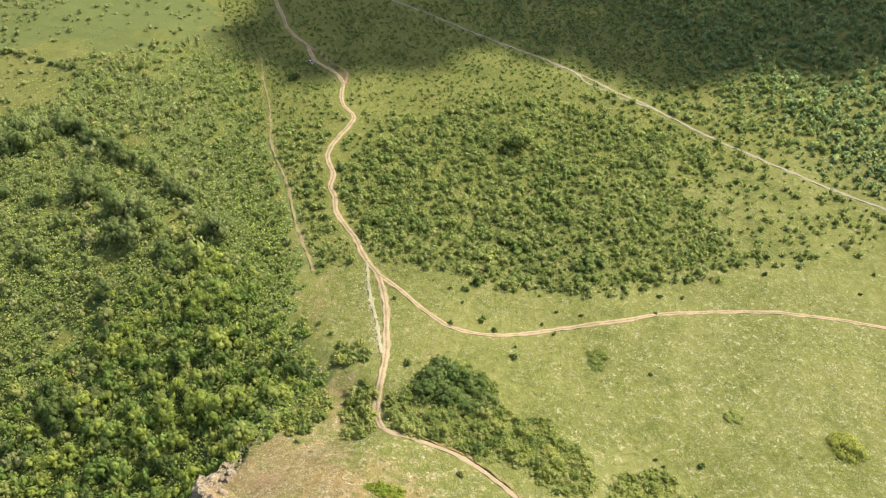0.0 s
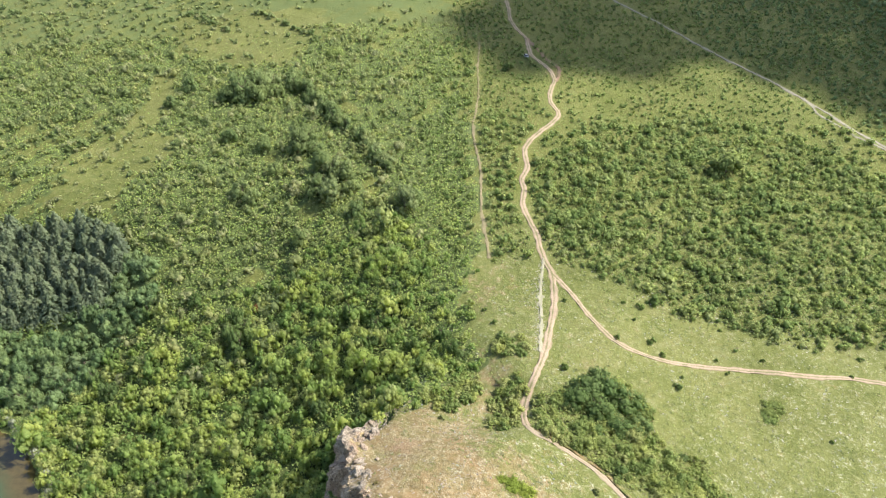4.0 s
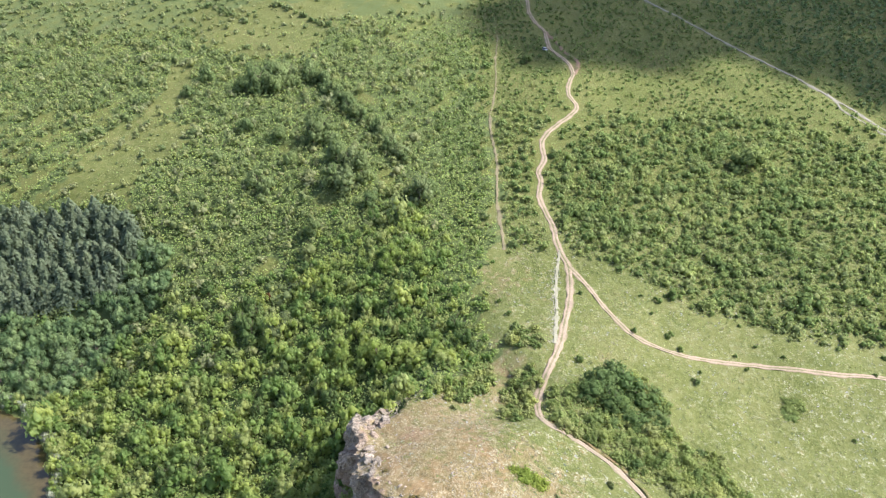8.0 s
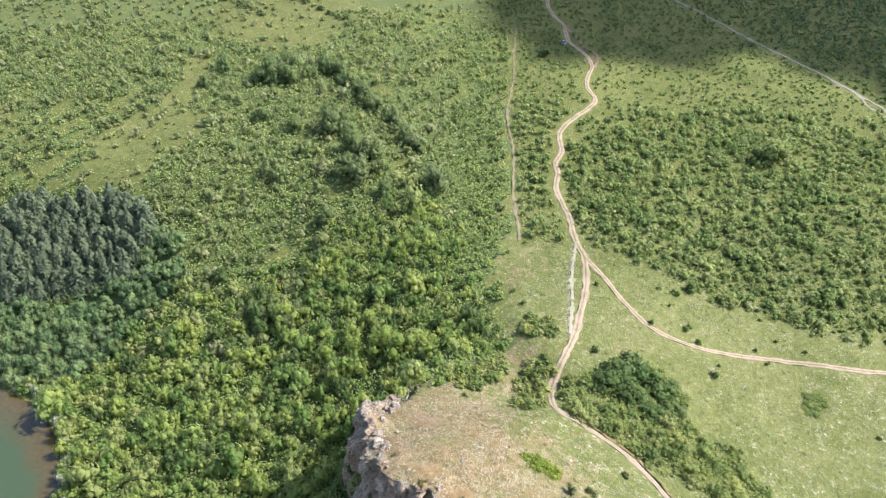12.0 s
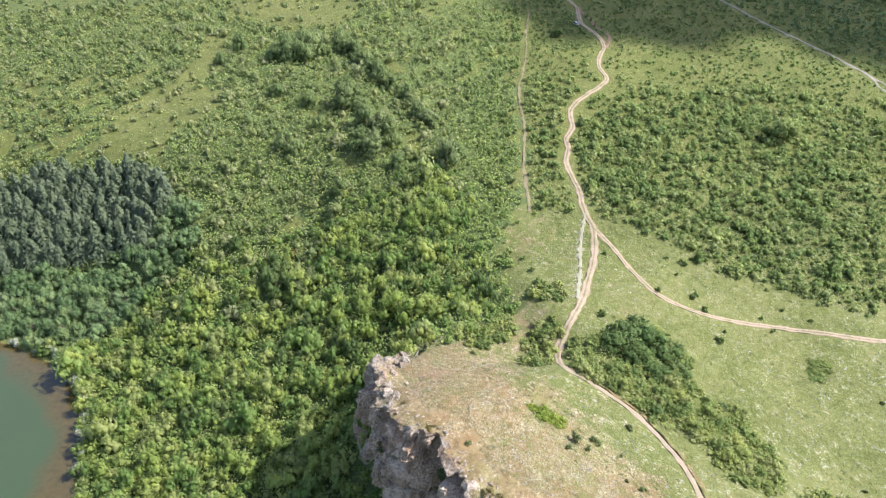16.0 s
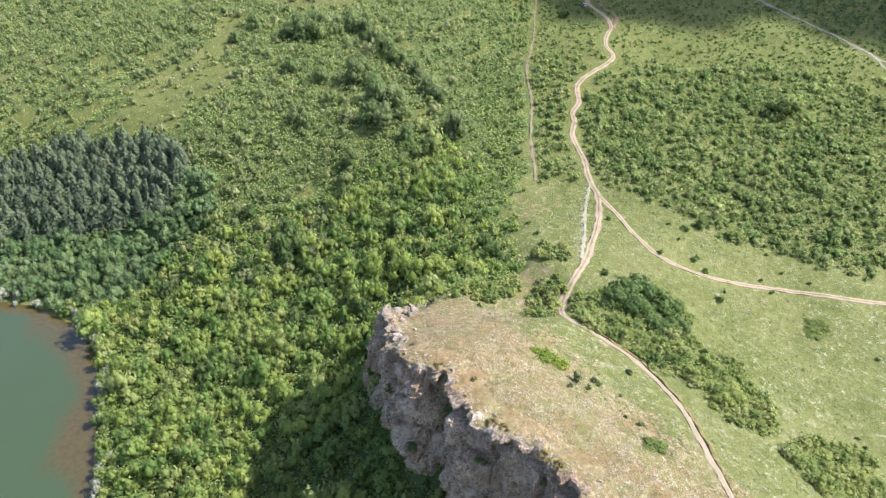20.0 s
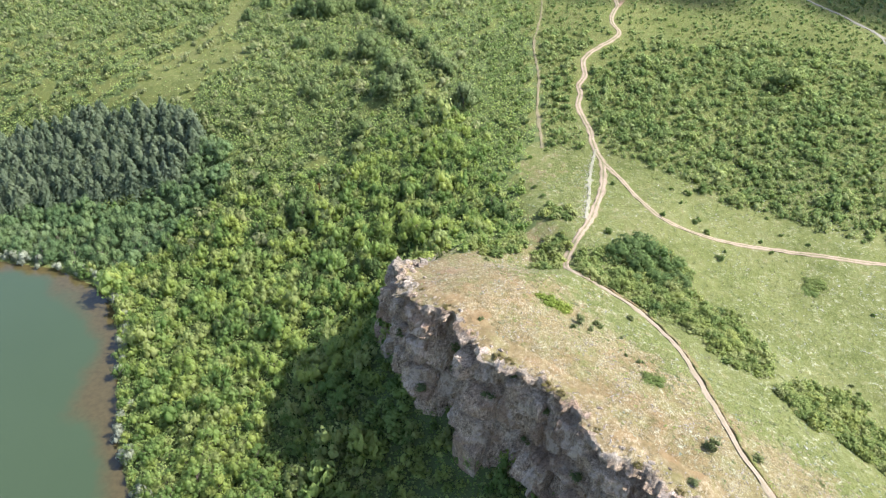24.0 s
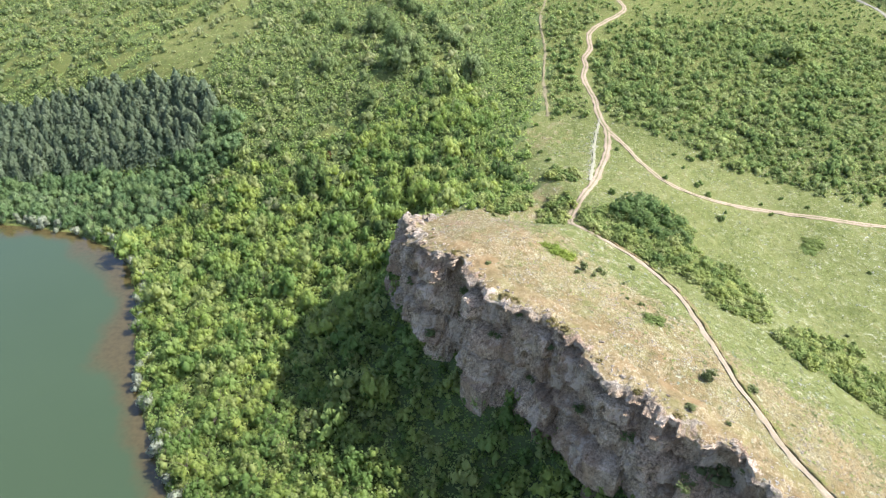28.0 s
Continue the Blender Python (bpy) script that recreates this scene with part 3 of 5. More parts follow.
me = mesh_of("ground", np.stack([gx, gy, gz], -1).reshape(-1, 3), grid_faces(*gx.shape), GROUND, True, wood=wood_map.ravel(), dry=dry_map.ravel(), earth=np.clip(earth_map, 0, 1).ravel(), pale=np.clip(pale_map, 0, 1).ravel())
tagged(new("ground", me), "green flowering meadow and hillside with dry turf on the rock cap", "ground", kind="structure")

# the lake
lx, ly = np.meshgrid(spaced(-300, 30, 3, -3000, 900), spaced(-140, 190, 3, -2600, 900))
ld = lake_distance(lx, ly)
keep = grid_faces(*lx.shape)
keep = keep[(ld.ravel()[keep] < 6).all(1)]
used, back = np.unique(keep, return_inverse=True)
shelf = 5.5 + 2.5 * waves(lx, ly, 14, 5) + 9 * blot(lx, ly, -92, 33, 12, 16) + 8 * blot(lx, ly, -112, 82, 18, 14)
me = mesh_of("lake", np.stack([lx, ly, 0 * lx + 0.05], -1).reshape(-1, 3)[used], back.reshape(keep.shape), WATER, True, deep=np.clip(-ld / shelf * 0.40, 0, 1).ravel()[used])
tagged(new("water", me), "calm green lake with brown shallows along the wooded shore", "lake", kind="structure")


def ribbon(name, path, half, mat, label, lift=0.06, ragged=0.25, seed=1):
    """A track that lies on the ground, with two ruts and ragged edges."""
    t = np.gradient(path, axis=0)
    t /= np.linalg.norm(t, axis=1)[:, None] + 1e-9
    side = np.stack([t[:, 1], -t[:, 0]], -1)
    rng = np.random.default_rng(seed)
    offs = np.array([-1.0, -0.75, -0.45, -0.15, 0.15, 0.45, 0.75, 1.0])
    drop = np.array([-0.12, 0.04, -0.04, 0.03, 0.03, -0.04, 0.04, -0.12])
    n = len(path)
    rag = np.convolve(rng.normal(0, 1, n + 6), np.ones(4) / 4, "same")[3:-3]
    rag2 = np.convolve(rng.normal(0, 1, n + 6), np.ones(4) / 4, "same")[3:-3]
    width = np.reshape(half, (-1, 1)) * np.ones((n, 8))
    width[:, 0] += ragged * rag * 2
    width[:, -1] += ragged * rag2 * 2
    xy = path[:, None] + side[:, None] * (offs * width)[..., None]
    z = ground(xy[..., 0], xy[..., 1]) + lift + drop
    # the sheet between two grid rows may stand a little higher than the ground's own formula
    z[:, 1:-1] += 0.05
    me = mesh_of(name, np.concatenate([xy, z[..., None]], -1).reshape(-1, 3), grid_faces(n, 8), mat, True, across=np.tile(offs, n))
    return tagged(new(name, me), label, "road", kind="structure")


bend_at = int(np.argmax(TRACK_PATH[:, 1] < 46))
ribbon("road", TRACK_PATH[: bend_at + 1], 1.22 - 0.3 * smooth((58 - TRACK_PATH[: bend_at + 1, 1]) / 12), TRACK, "pale clay vehicle track with two wheel ruts", 0.10, seed=1)
ribbon("road", TRACK_PATH[bend_at:], 0.8, CAP_TRACK, "dull brown earth track over the rock cap", 0.10, seed=8)


def bank(path, label):
    """The cut bank along the uphill edge of the track: a steep face towards it and a gentle back."""
    t = np.gradient(path, axis=0)
    t /= np.linalg.norm(t, axis=1)[:, None] + 1e-9
    side = np.stack([-t[:, 1], t[:, 0]], -1)
    k = np.arange(len(path))
    high = (0.36 + 0.16 * np.sin(k * 0.21) + 0.16 * np.sin(k * 0.83 + 1)) * np.minimum(1, np.minimum(k, k[::-1]) / 8)
    offs, rise = np.array([0.74, 0.86, 1.1, 1.5, 2.4]), np.array([-0.05, 0.75, 1.0, 0.8, -0.15])
    xy = path[:, None] + side[:, None] * (offs + 0.12 * np.sin(k * 0.57)[:, None])[..., None]
    z = ground(xy[..., 0], xy[..., 1]) + 0.03 + rise * np.maximum(high, 0.02)[:, None]
    me = mesh_of("bank", np.concatenate([xy, z[..., None]], -1).reshape(-1, 3), grid_faces(len(path), 5)[:, ::-1], GROUND, True, dry=np.full(len(path) * 5, 0.6))
    tagged(new("bank", me), label, "bank", kind="structure")


bank(TRACK_PATH[bend_at + 4 : -30], "low grassy cut bank along the earth track")
ribbon("road", EAST_PATH, 0.98, TRACK, "pale narrow dirt track with grass between its ruts", 0.10, seed=2)
ribbon("road", ROAD_PATH, 0.9, GRAVEL, "straight pale gravel road on the far slope", 0.14, seed=3)
ribbon("path", WALL_LINE + (0.9, 0.0), 0.6, STONY, "pale worn footpath beside the row of stones", 0.12, 0.4, seed=5)
ribbon("path", TRAIL_PATH + np.stack([0.4 * np.sin(TRAIL_PATH[:, 1] * 0.11), 0 * TRAIL_PATH[:, 1]], -1), 0.55 - 0.2 * smooth((TRAIL_PATH[:, 1] - 215) / 12), FAINT, "faint worn trail through the scrub", 0.1, 0.4, seed=4)
ribbon("path", SPUR_PATH, 1.1, SCAR, "bare reddish scar beside the clay track", 0.08, 0.4, seed=6)
ribbon("path", LAYBY_PATH, 0.8, GRAVEL, "pale gravel loop leaving the straight road", 0.12, 0.3, seed=7)

# the rock face
rim_path = curve_line(RIM.tolist(), 0.45)
rt = np.gradient(rim_path, axis=0)
rt /= np.linalg.norm(rt, axis=1)[:, None]
rt = np.stack([np.convolve(np.pad(rt[:, k], 6, "edge"), np.ones(13) / 13, "valid") for k in (0, 1)], -1)
rt /= np.linalg.norm(rt, axis=1)[:, None]
outward = np.stack([rt[:, 1], -rt[:, 0]], -1)
rows = 104
top = high_land(rim_path[:, 0] - outward[:, 0] * 2, rim_path[:, 1] - outward[:, 1] * 2)
foot = ground(rim_path[:, 0] + outward[:, 0] * 7, rim_path[:, 1] + outward[:, 1] * 7) - 4
verts, turf, bare, bedded = np.zeros((len(rim_path), rows, 3)), np.zeros((len(rim_path), rows)), np.zeros((len(rim_path), rows)), np.zeros((len(rim_path), rows))
lip = 14
# the beds of the rock: depth below the rim and how far each stands out, ledges and undercuts in turn
BED_DEPTH = [0, 1.1, 1.5, 3.4, 3.9, 7.4, 7.9, 9.2, 9.8, 14.5, 15.3, 17.2, 18.0, 24.0, 25.0, 45.0]
BED_OUT = [0.3, 0.5, -0.9, -0.5, 0.3, 0.7, -0.5, -0.7, 0.6, 1.2, 0.1, -0.1, 1.1, 1.7, 0.8, 1.2]
BED_TOPS = [1.3, 3.7, 7.7, 9.5, 15.0, 17.6, 24.5]
BLOCK_WIDTH = [2.1, 3.2, 4.4, 3.0, 5.6, 4.0, 7.0, 6.0]
# hollows: run along the rim, depth below it, half length, half height, how deep
HOLLOWS = [(41, 19.5, 3.2, 4.2, 4.0), (33, 8.5, 2.0, 3.0, 1.8), (71, 18.0, 2.6, 3.4, 3.0), (61, 9.0, 5.0, 1.6, 2.0), (52, 15.0, 2.2, 4.5, 1.8), (114, 7.0, 4.5, 5.0, 3.0), (86, 11.5, 6.0, 1.5, 1.9), (18, 15.0, 2.5, 5.0, 1.6)]
for i, (p, o) in enumerate(zip(rim_path, outward)):
    end = min(1.0, i / 14)
    run = 0.45 * i
    w = Vector((p[0], p[1], 0))
    # the rim is notched and jagged in plan
    jag = 2.6 * noise.noise(w * 0.13) + 1.1 * noise.noise(w * 0.37) + 0.6 * noise.noise(w * 1.1)
    jag = max(-1.6, min(1.3, jag))
    knob = 1.7 * smooth(1.25 - abs(i - 22) / 20)
    tip = smooth(1.3 - i / 42)
    for j in range(rows):
        if j < lip:
            u = j / lip
            back = (8.5 - 3.0 * tip) * (1 - u) ** 1.15
            x, y = p[0] - o[0] * (back - jag * u), p[1] - o[1] * (back - jag * u)
            q = Vector((x, y, 0))
            lump = noise.noise(q * 0.40) + 0.45 * noise.noise(q * 1.0) + 0.2 * noise.noise(q * 2.6)
            z = high_land(x, y) - 0.06 + (0.14 + 0.4 * tip * smooth(i / 14)) * min(1, u * 3) - 1.2 * (1 - smooth(i / 12)) + (max(lump, -0.25) * (0.5 + 1.2 * tip) + knob * min(1.1, max(0.25, 0.8 + 1.1 * noise.noise(q * 0.33)))) * smooth((u - 0.15) / 0.6) * smooth(i / 14) - 0.5 * u**6
            out = (jag * u * end - back) / max(end, 1e-6)
            turf[i, j] = 1.45 - 1.15 * u**1.5 - 0.75 * lump - 0.8 * tip * smooth(u * 2.2)
            # the lip takes the rock tone made for sunlight
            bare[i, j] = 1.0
        else:
            s = (j - lip + 1) / (rows - lip)
            z = (top[i] - 0.5) * (1 - s) + foot[i] * s
            depth = top[i] - 0.5 - z
            q2 = Vector((p[0] * 0.23, p[1] * 0.23, z * 0.33))
            bend = depth + 1.3 * noise.noise(Vector((run * 0.045, depth * 0.05, 3))) + 0.5 * noise.noise(Vector((run * 0.22, depth * 0.2, 7)))
            bed = float(np.interp(bend, BED_DEPTH, BED_OUT)) * (0.85 + 0.9 * noise.noise(Vector((run * 0.10, bend * 0.05, 11))))
            k = int(np.searchsorted(BED_TOPS, bend))
            wide = BLOCK_WIDTH[k]
            u = (run + 2.3 * k + 1.6 * noise.noise(Vector((run * 0.16, depth * 0.13, 5)))) / wide
            frac = u - math.floor(u)
            block = 2.2 * (noise.cell(Vector((math.floor(u) + 0.5, k * 3 + 0.5, 0.5))) - 0.5)
            joint = max(0.0, 1 - min(frac, 1 - frac) * wide / 0.4)
            butt = 3.0 * noise.noise(Vector((run * 0.055, depth * 0.012, 1))) + 1.5 * noise.noise(Vector((run * 0.15, depth * 0.04, 2)))
            crag = abs(noise.noise(q2 * 1.6)) + 0.5 * abs(noise.noise(q2 * 3.7)) + 0.25 * noise.noise(q2 * 8)
            hollow = sum(deep * math.exp(-(((run - a) / ra) ** 2 + ((depth - b) / rb) ** 2) ** 1.5) for a, b, ra, rb, deep in HOLLOWS)
            ease, soon = min(1, s * 6), min(1, s * 20)
            out = jag * (1 - 0.6 * ease) + 0.2 + 1.4 * s + butt * ease + (2.1 * bed + block - 0.9 * joint) * soon + 1.3 * crag * soon - hollow
            out = 0.45 * out + 0.55 * 0.8 * round(out / 0.8)
            out = max(min(out, 5.0), -2.4 + 0.3 * crag)
            z += 0.35 * noise.noise(q2 * 1.9) * soon
            turf[i, j] = 0.35 * max(0.0, 1 - s * 7) + 0.6 * noise.noise(q2 * 0.55) - 0.22 - 0.2 * s
            # fades to the face tone that makes up for weak light in shade
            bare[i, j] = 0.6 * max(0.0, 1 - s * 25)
            bedded[i, j] = bend
        verts[i, j] = (p[0] + o[0] * out * end, p[1] + o[1] * out * end, z)
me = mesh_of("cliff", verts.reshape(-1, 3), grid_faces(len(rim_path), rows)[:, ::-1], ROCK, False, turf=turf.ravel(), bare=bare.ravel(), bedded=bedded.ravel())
tagged(new("cliff", me), "weathered grey and ochre limestone cliff above the woods", "cliff", kind="structure")


# ---- plants
ICO = (1 + math.sqrt(5)) / 2
ICO_V = np.array([(-1, ICO, 0), (1, ICO, 0), (-1, -ICO, 0), (1, -ICO, 0), (0, -1, ICO), (0, 1, ICO), (0, -1, -ICO), (0, 1, -ICO), (ICO, 0, -1), (ICO, 0, 1), (-ICO, 0, -1), (-ICO, 0, 1)]) / math.hypot(1, ICO)
ICO_F = np.array([(0, 11, 5), (0, 5, 1), (0, 1, 7), (0, 7, 10), (0, 10, 11), (1, 5, 9), (5, 11, 4), (11, 10, 2), (10, 7, 6), (7, 1, 8), (3, 9, 4), (3, 4, 2), (3, 2, 6), (3, 6, 8), (3, 8, 9), (4, 9, 5), (2, 4, 11), (6, 2, 10), (8, 6, 7), (9, 8, 1)])

OCTA_V = np.array([(1, 0, 0), (0, 1, 0), (-1, 0, 0), (0, -1, 0), (0, 0, 1), (0, 0, -1)], float)
OCTA_F = np.array([(0, 1, 4), (1, 2, 4), (2, 3, 4), (3, 0, 4), (1, 0, 5), (2, 1, 5), (3, 2, 5), (0, 3, 5)])


def leaf_quads(rng, centres, normals, size):
    """Small uneven leaf sprays, one four-cornered face each, as two triangles."""
    n = len(centres)
    nn = normals + rng.normal(0, 0.42, (n, 3))
    nn /= np.linalg.norm(nn, axis=1)[:, None]
    u = np.cross(nn, rng.normal(0, 1, (n, 3)))
    u /= np.linalg.norm(u, axis=1)[:, None]
    v = np.cross(nn, u)
    s = size * rng.uniform(0.55, 1.35, (n, 1))
    q = np.stack([centres - u * s * rng.uniform(0.4, 0.7, (n, 1)), centres - v * s * rng.uniform(0.3, 0.6, (n, 1)) + nn * s * 0.18, centres + u * s * rng.uniform(0.5, 0.9, (n, 1)), centres + v * s * rng.uniform(0.3, 0.6, (n, 1)) + nn * s * 0.18], 1)
    base = np.arange(n)[:, None] * 4
    return q.reshape(-1, 3), np.concatenate([base + (0, 1, 2), base + (0, 2, 3)])


def crown(seed, leaves, size, lobes=6, tall=0.8, one_core=False):
    """A crown of unit radius standing on z = 0: lobes covered with leaf sprays, with gaps between them."""
    rng = np.random.default_rng(seed)
    c, r = [], []
    for k in range(lobes):
        a, d = rng.uniform(0, 2 * math.pi), math.sqrt(rng.uniform(0, 1)) * 0.68
        c.append((math.cos(a) * d, math.sin(a) * d, tall * rng.uniform(0.25, 1.15) * (1.15 - d * 0.75)))
        r.append(rng.uniform(0.22, 0.46))
    c, r = np.array(c), np.array(r)
    pick = rng.integers(0, lobes, leaves * 3)
    way = rng.normal(0, 1, (leaves * 3, 3)) + (0, 0, 0.45)
    way /= np.linalg.norm(way, axis=1)[:, None]
    p = c[pick] + way * r[pick][:, None] * rng.uniform(0.82, 1.18, (leaves * 3, 1)) * (1, 1, 0.9)
    inside = (np.linalg.norm(p[:, None] - c[None], axis=2) < r[None] * 0.78).any(1)
    ok = ~inside & (p[:, 2] > 0.02)
    p, way = p[ok][:leaves], way[ok][:leaves]
    v, f = leaf_quads(rng, p, way, size)
    out = way * 0.75 + (p - (0, 0, tall * 0.35)) * 0.45
    lean = np.repeat(out / np.linalg.norm(out, axis=1)[:, None], 4, axis=0)
    if one_core:
        c, r = np.array([(0, 0, tall * 0.5)]), np.array([0.62])
    cores = [OCTA_V * (rr * 0.80 * rng.uniform(0.85, 1.1, (6, 1))) * (1, 1, 0.9) + cc for cc, rr in zip(c, r)]
    cf = np.concatenate([OCTA_F + len(v) + 6 * k for k in range(len(r))])
    return np.concatenate([v, *cores]), np.concatenate([f, cf]), np.concatenate([lean, *([OCTA_V] * len(r))])


def pine_crown(seed, whorls, per):
    """A pine of unit height: tiers of drooping needle sprays round an inner cone, the tip at z = 1."""
    rng = np.random.default_rng(seed)
    c, nrm = [], []
    for k in range(whorls):
        s = k / (whorls - 1)
        z = 0.16 + 0.82 * s
        reach = 0.36 * (1 - s) ** 0.72 + 0.015
        for j in range(per):
            a = rng.uniform(0, 2 * math.pi)
            for part_of in (0.45, 0.8, 1.05):
                d = reach * part_of * rng.uniform(0.8, 1.15)
                c.append((math.cos(a) * d, math.sin(a) * d, z - 0.22 * d + rng.normal(0, 0.008)))
                nrm.append((math.cos(a) * 0.8, math.sin(a) * 0.8, 0.75))
    v, f = leaf_quads(rng, np.array(c), np.array(nrm), 0.066)
    ring = 9
    ang = np.arange(ring) / ring * 2 * math.pi
    core = np.concatenate([np.stack([np.cos(ang) * 0.19, np.sin(ang) * 0.19, 0 * ang + 0.12], -1), [(0, 0, 0.93)]])
    cf = np.array([(k, (k + 1) % ring, ring) for k in range(ring)]) + len(v)
    lean = np.repeat(np.array(nrm), 4, axis=0)
    lean /= np.linalg.norm(lean, axis=1)[:, None]
    side = np.concatenate([np.stack([np.cos(ang), np.sin(ang), 0 * ang], -1), [(0, 0, 1)]])
    return np.concatenate([v, core]), np.concatenate([f, cf]), np.concatenate([lean, side])


def stem_mesh(name, h, r, limbs, seed):
    """A tapered trunk with a few limbs."""
    rng = np.random.default_rng(seed)
    vs, fs, k = [], [], 7

    def limb(a, b, ra, rb):
        a, b = np.array(a, float), np.array(b, float)
        way = (b - a) / np.linalg.norm(b - a)
        u = np.cross(way, (0.3, 0.9, 0.2))
        u /= np.linalg.norm(u)
        w = np.cross(way, u)
        n0 = len(vs)
        for p, rad in ((a, ra), ((a + b) / 2 + rng.normal(0, ra * 0.4, 3), (ra + rb) / 2), (b, rb)):
            for i in range(k):
                t = 2 * math.pi * i / k
                vs.append(p + (u * math.cos(t) + w * math.sin(t)) * rad)
        for ring in range(2):
            for i in range(k):
                j = (i + 1) % k
                fs.append((n0 + ring * k + i, n0 + ring * k + j, n0 + (ring + 1) * k + j, n0 + (ring + 1) * k + i))

    limb((0, 0, -0.4), (0, 0, h), r, r * 0.45)
    for i in range(limbs):
        a = 2.4 * i + rng.uniform(0, 0.8)
        z = h * rng.uniform(0.35, 0.8)
        limb((0, 0, z), (math.cos(a) * h * 0.5, math.sin(a) * h * 0.5, z + h * rng.uniform(0.3, 0.6)), r * 0.45, r * 0.15)
    return mesh_of(name, vs, fs, BARK, True)


def plant(name, crown_vf, mat, stem, label, category, group, part_names=("crown", "trunk")):
    """One plant: a root at its foot, a crown and a trunk under it. Kept as a master, which the copies share."""
    root = tagged(new(name), label, category, group)
    v, f, lean = crown_vf
    crown_ob = new(part_names[0], mesh_of(part_names[0], v, f, mat, True, tint=np.zeros(len(v)), round=lean))
    stem_ob = new(part_names[1], stem)
    crown_ob.parent = stem_ob.parent = root
    return root


def put_plants(masters, spots, rng):
    """spots: x, y, radius, height over radius. The first spots take the masters themselves."""
    for i in reversed(range(len(spots))):
        x, y, r, h = spots[i]
        m = Matrix.Translation((x, y, float(surface(x, y)) - 0.08 * r)) @ Matrix.Rotation(rng.uniform(0, 6.28), 4, "Z") @ Matrix.Diagonal((r * rng.uniform(0.9, 1.1), r * rng.uniform(0.9, 1.1), r * h, 1))
        if i < len(masters):
            masters[i].matrix_basis = m
        else:
            copy_thing(masters[i % len(masters)], m)


def stuff_of(name, templates, xyrs, mat, label, category, seed, tall=(0.75, 1.1)):
    """Many plants that nobody could count, in one mesh. xyrs: x, y, radius."""
    rng = np.random.default_rng(seed)
    n = len(xyrs)
    which, turn = rng.integers(0, len(templates), n), rng.uniform(0, 2 * math.pi, n)
    z = surface(xyrs[:, 0], xyrs[:, 1]) - 0.06 * xyrs[:, 2]
    sz = xyrs[:, 2] * rng.uniform(*tall, n)
    tint = rng.uniform(0, 1, n)
    vs, fs, ts, ls, off = [], [], [], [], 0
    for k, (v, f, lean) in enumerate(templates):
        i = np.where(which == k)[0]
        if not len(i):
            continue
        c, s = np.cos(turn[i])[:, None], np.sin(turn[i])[:, None]
        r = xyrs[i, 2][:, None]
        x = (v[None, :, 0] * c - v[None, :, 1] * s) * r + xyrs[i, 0][:, None]
        y = (v[None, :, 0] * s + v[None, :, 1] * c) * r + xyrs[i, 1][:, None]
        zz = v[None, :, 2] * sz[i][:, None] + z[i][:, None]
        vs.append(np.stack([x, y, zz], -1).reshape(-1, 3))
        fs.append((f[None] + (off + np.arange(len(i)) * len(v))[:, None, None]).reshape(-1, 3))
        ts.append(np.repeat(tint[i], len(v)))
        ls.append(np.stack([lean[None, :, 0] * c - lean[None, :, 1] * s, lean[None, :, 0] * s + lean[None, :, 1] * c, lean[None, :, 2] + 0 * c], -1).reshape(-1, 3))
        off += len(i) * len(v)
    me = mesh_of(name, np.concatenate(vs), np.concatenate(fs), mat, True, tint=np.concatenate(ts), round=np.concatenate(ls))
    return tagged(new(name, me), label, category, kind="stuff")


def leaf_layer(name, box, per_square, chance, mat, size, high, label, category, seed):
    """Low growth that closes the gaps between plants: single leaf sprays over the ground, in one mesh."""
    r = np.random.default_rng(seed)
    n = int((box[1] - box[0]) * (box[3] - box[2]) * per_square)
    x, y = r.uniform(box[0], box[1], n), r.uniform(box[2], box[3], n)
    ok = r.uniform(0, 1, n) < chance(x, y)
    x, y = x[ok], y[ok]
    z = ground(x, y) + high * (0.25 + np.abs(waves(x, y, 2.2, 4)) * 0.9 + 0.3 * r.uniform(0, 1, len(x)))
    v, f = leaf_quads(r, np.stack([x, y, z], -1), np.tile((0.25, 0.0, 1.0), (len(x), 1)), size)
    tint = np.repeat(0.5 + 0.5 * waves(x, y, 3.0, 7), 4)
    me = mesh_of(name, v, f, mat, False, tint=tint, round=np.tile((0.15, 0.0, 0.99), (len(v), 1)))
    return tagged(new(name, me), label, category, kind="stuff")


def scatter(rng, box, spacing, chance):
    """Jittered spots over a box, kept where chance(x, y) says so."""
    x0, x1, y0, y1 = box
    gx, gy = np.meshgrid(np.arange(x0, x1, spacing), np.arange(y0, y1, spacing))
    x = gx.ravel() + rng.uniform(-0.48, 0.48, gx.size) * spacing
    y = gy.ravel() + rng.uniform(-0.48, 0.48, gx.size) * spacing
    ok = rng.uniform(0, 1, gx.size) < chance(x, y)
    return x[ok], y[ok]


rng = np.random.default_rng(11)
NEAR = [crown(k, 330, 0.115, 14, 0.9) for k in range(6)]
WOOD = [crown(10 + k, 112, 0.172, 10, 0.9) for k in range(8)]
MID = [crown(20 + k, 50, 0.24, 5, 0.85, True) for k in range(8)]
HIGH = [crown(30 + k, 48, 0.25, 4, 0.85, True) for k in range(8)]
FAR = [crown(40 + k, 26, 0.37, 3, 0.75, True) for k in range(6)]
LOW = [crown(60 + k, 900, 0.085, 26, 0.38) for k in range(3)]

# pines on the bank
PINE_STAND = [(-93, 143), (-97, 137), (-126, 134), (-155, 131), (-200, 127), (-215, 154), (-186, 161), (-155, 164), (-146, 171), (-104, 166), (-90, 154)]


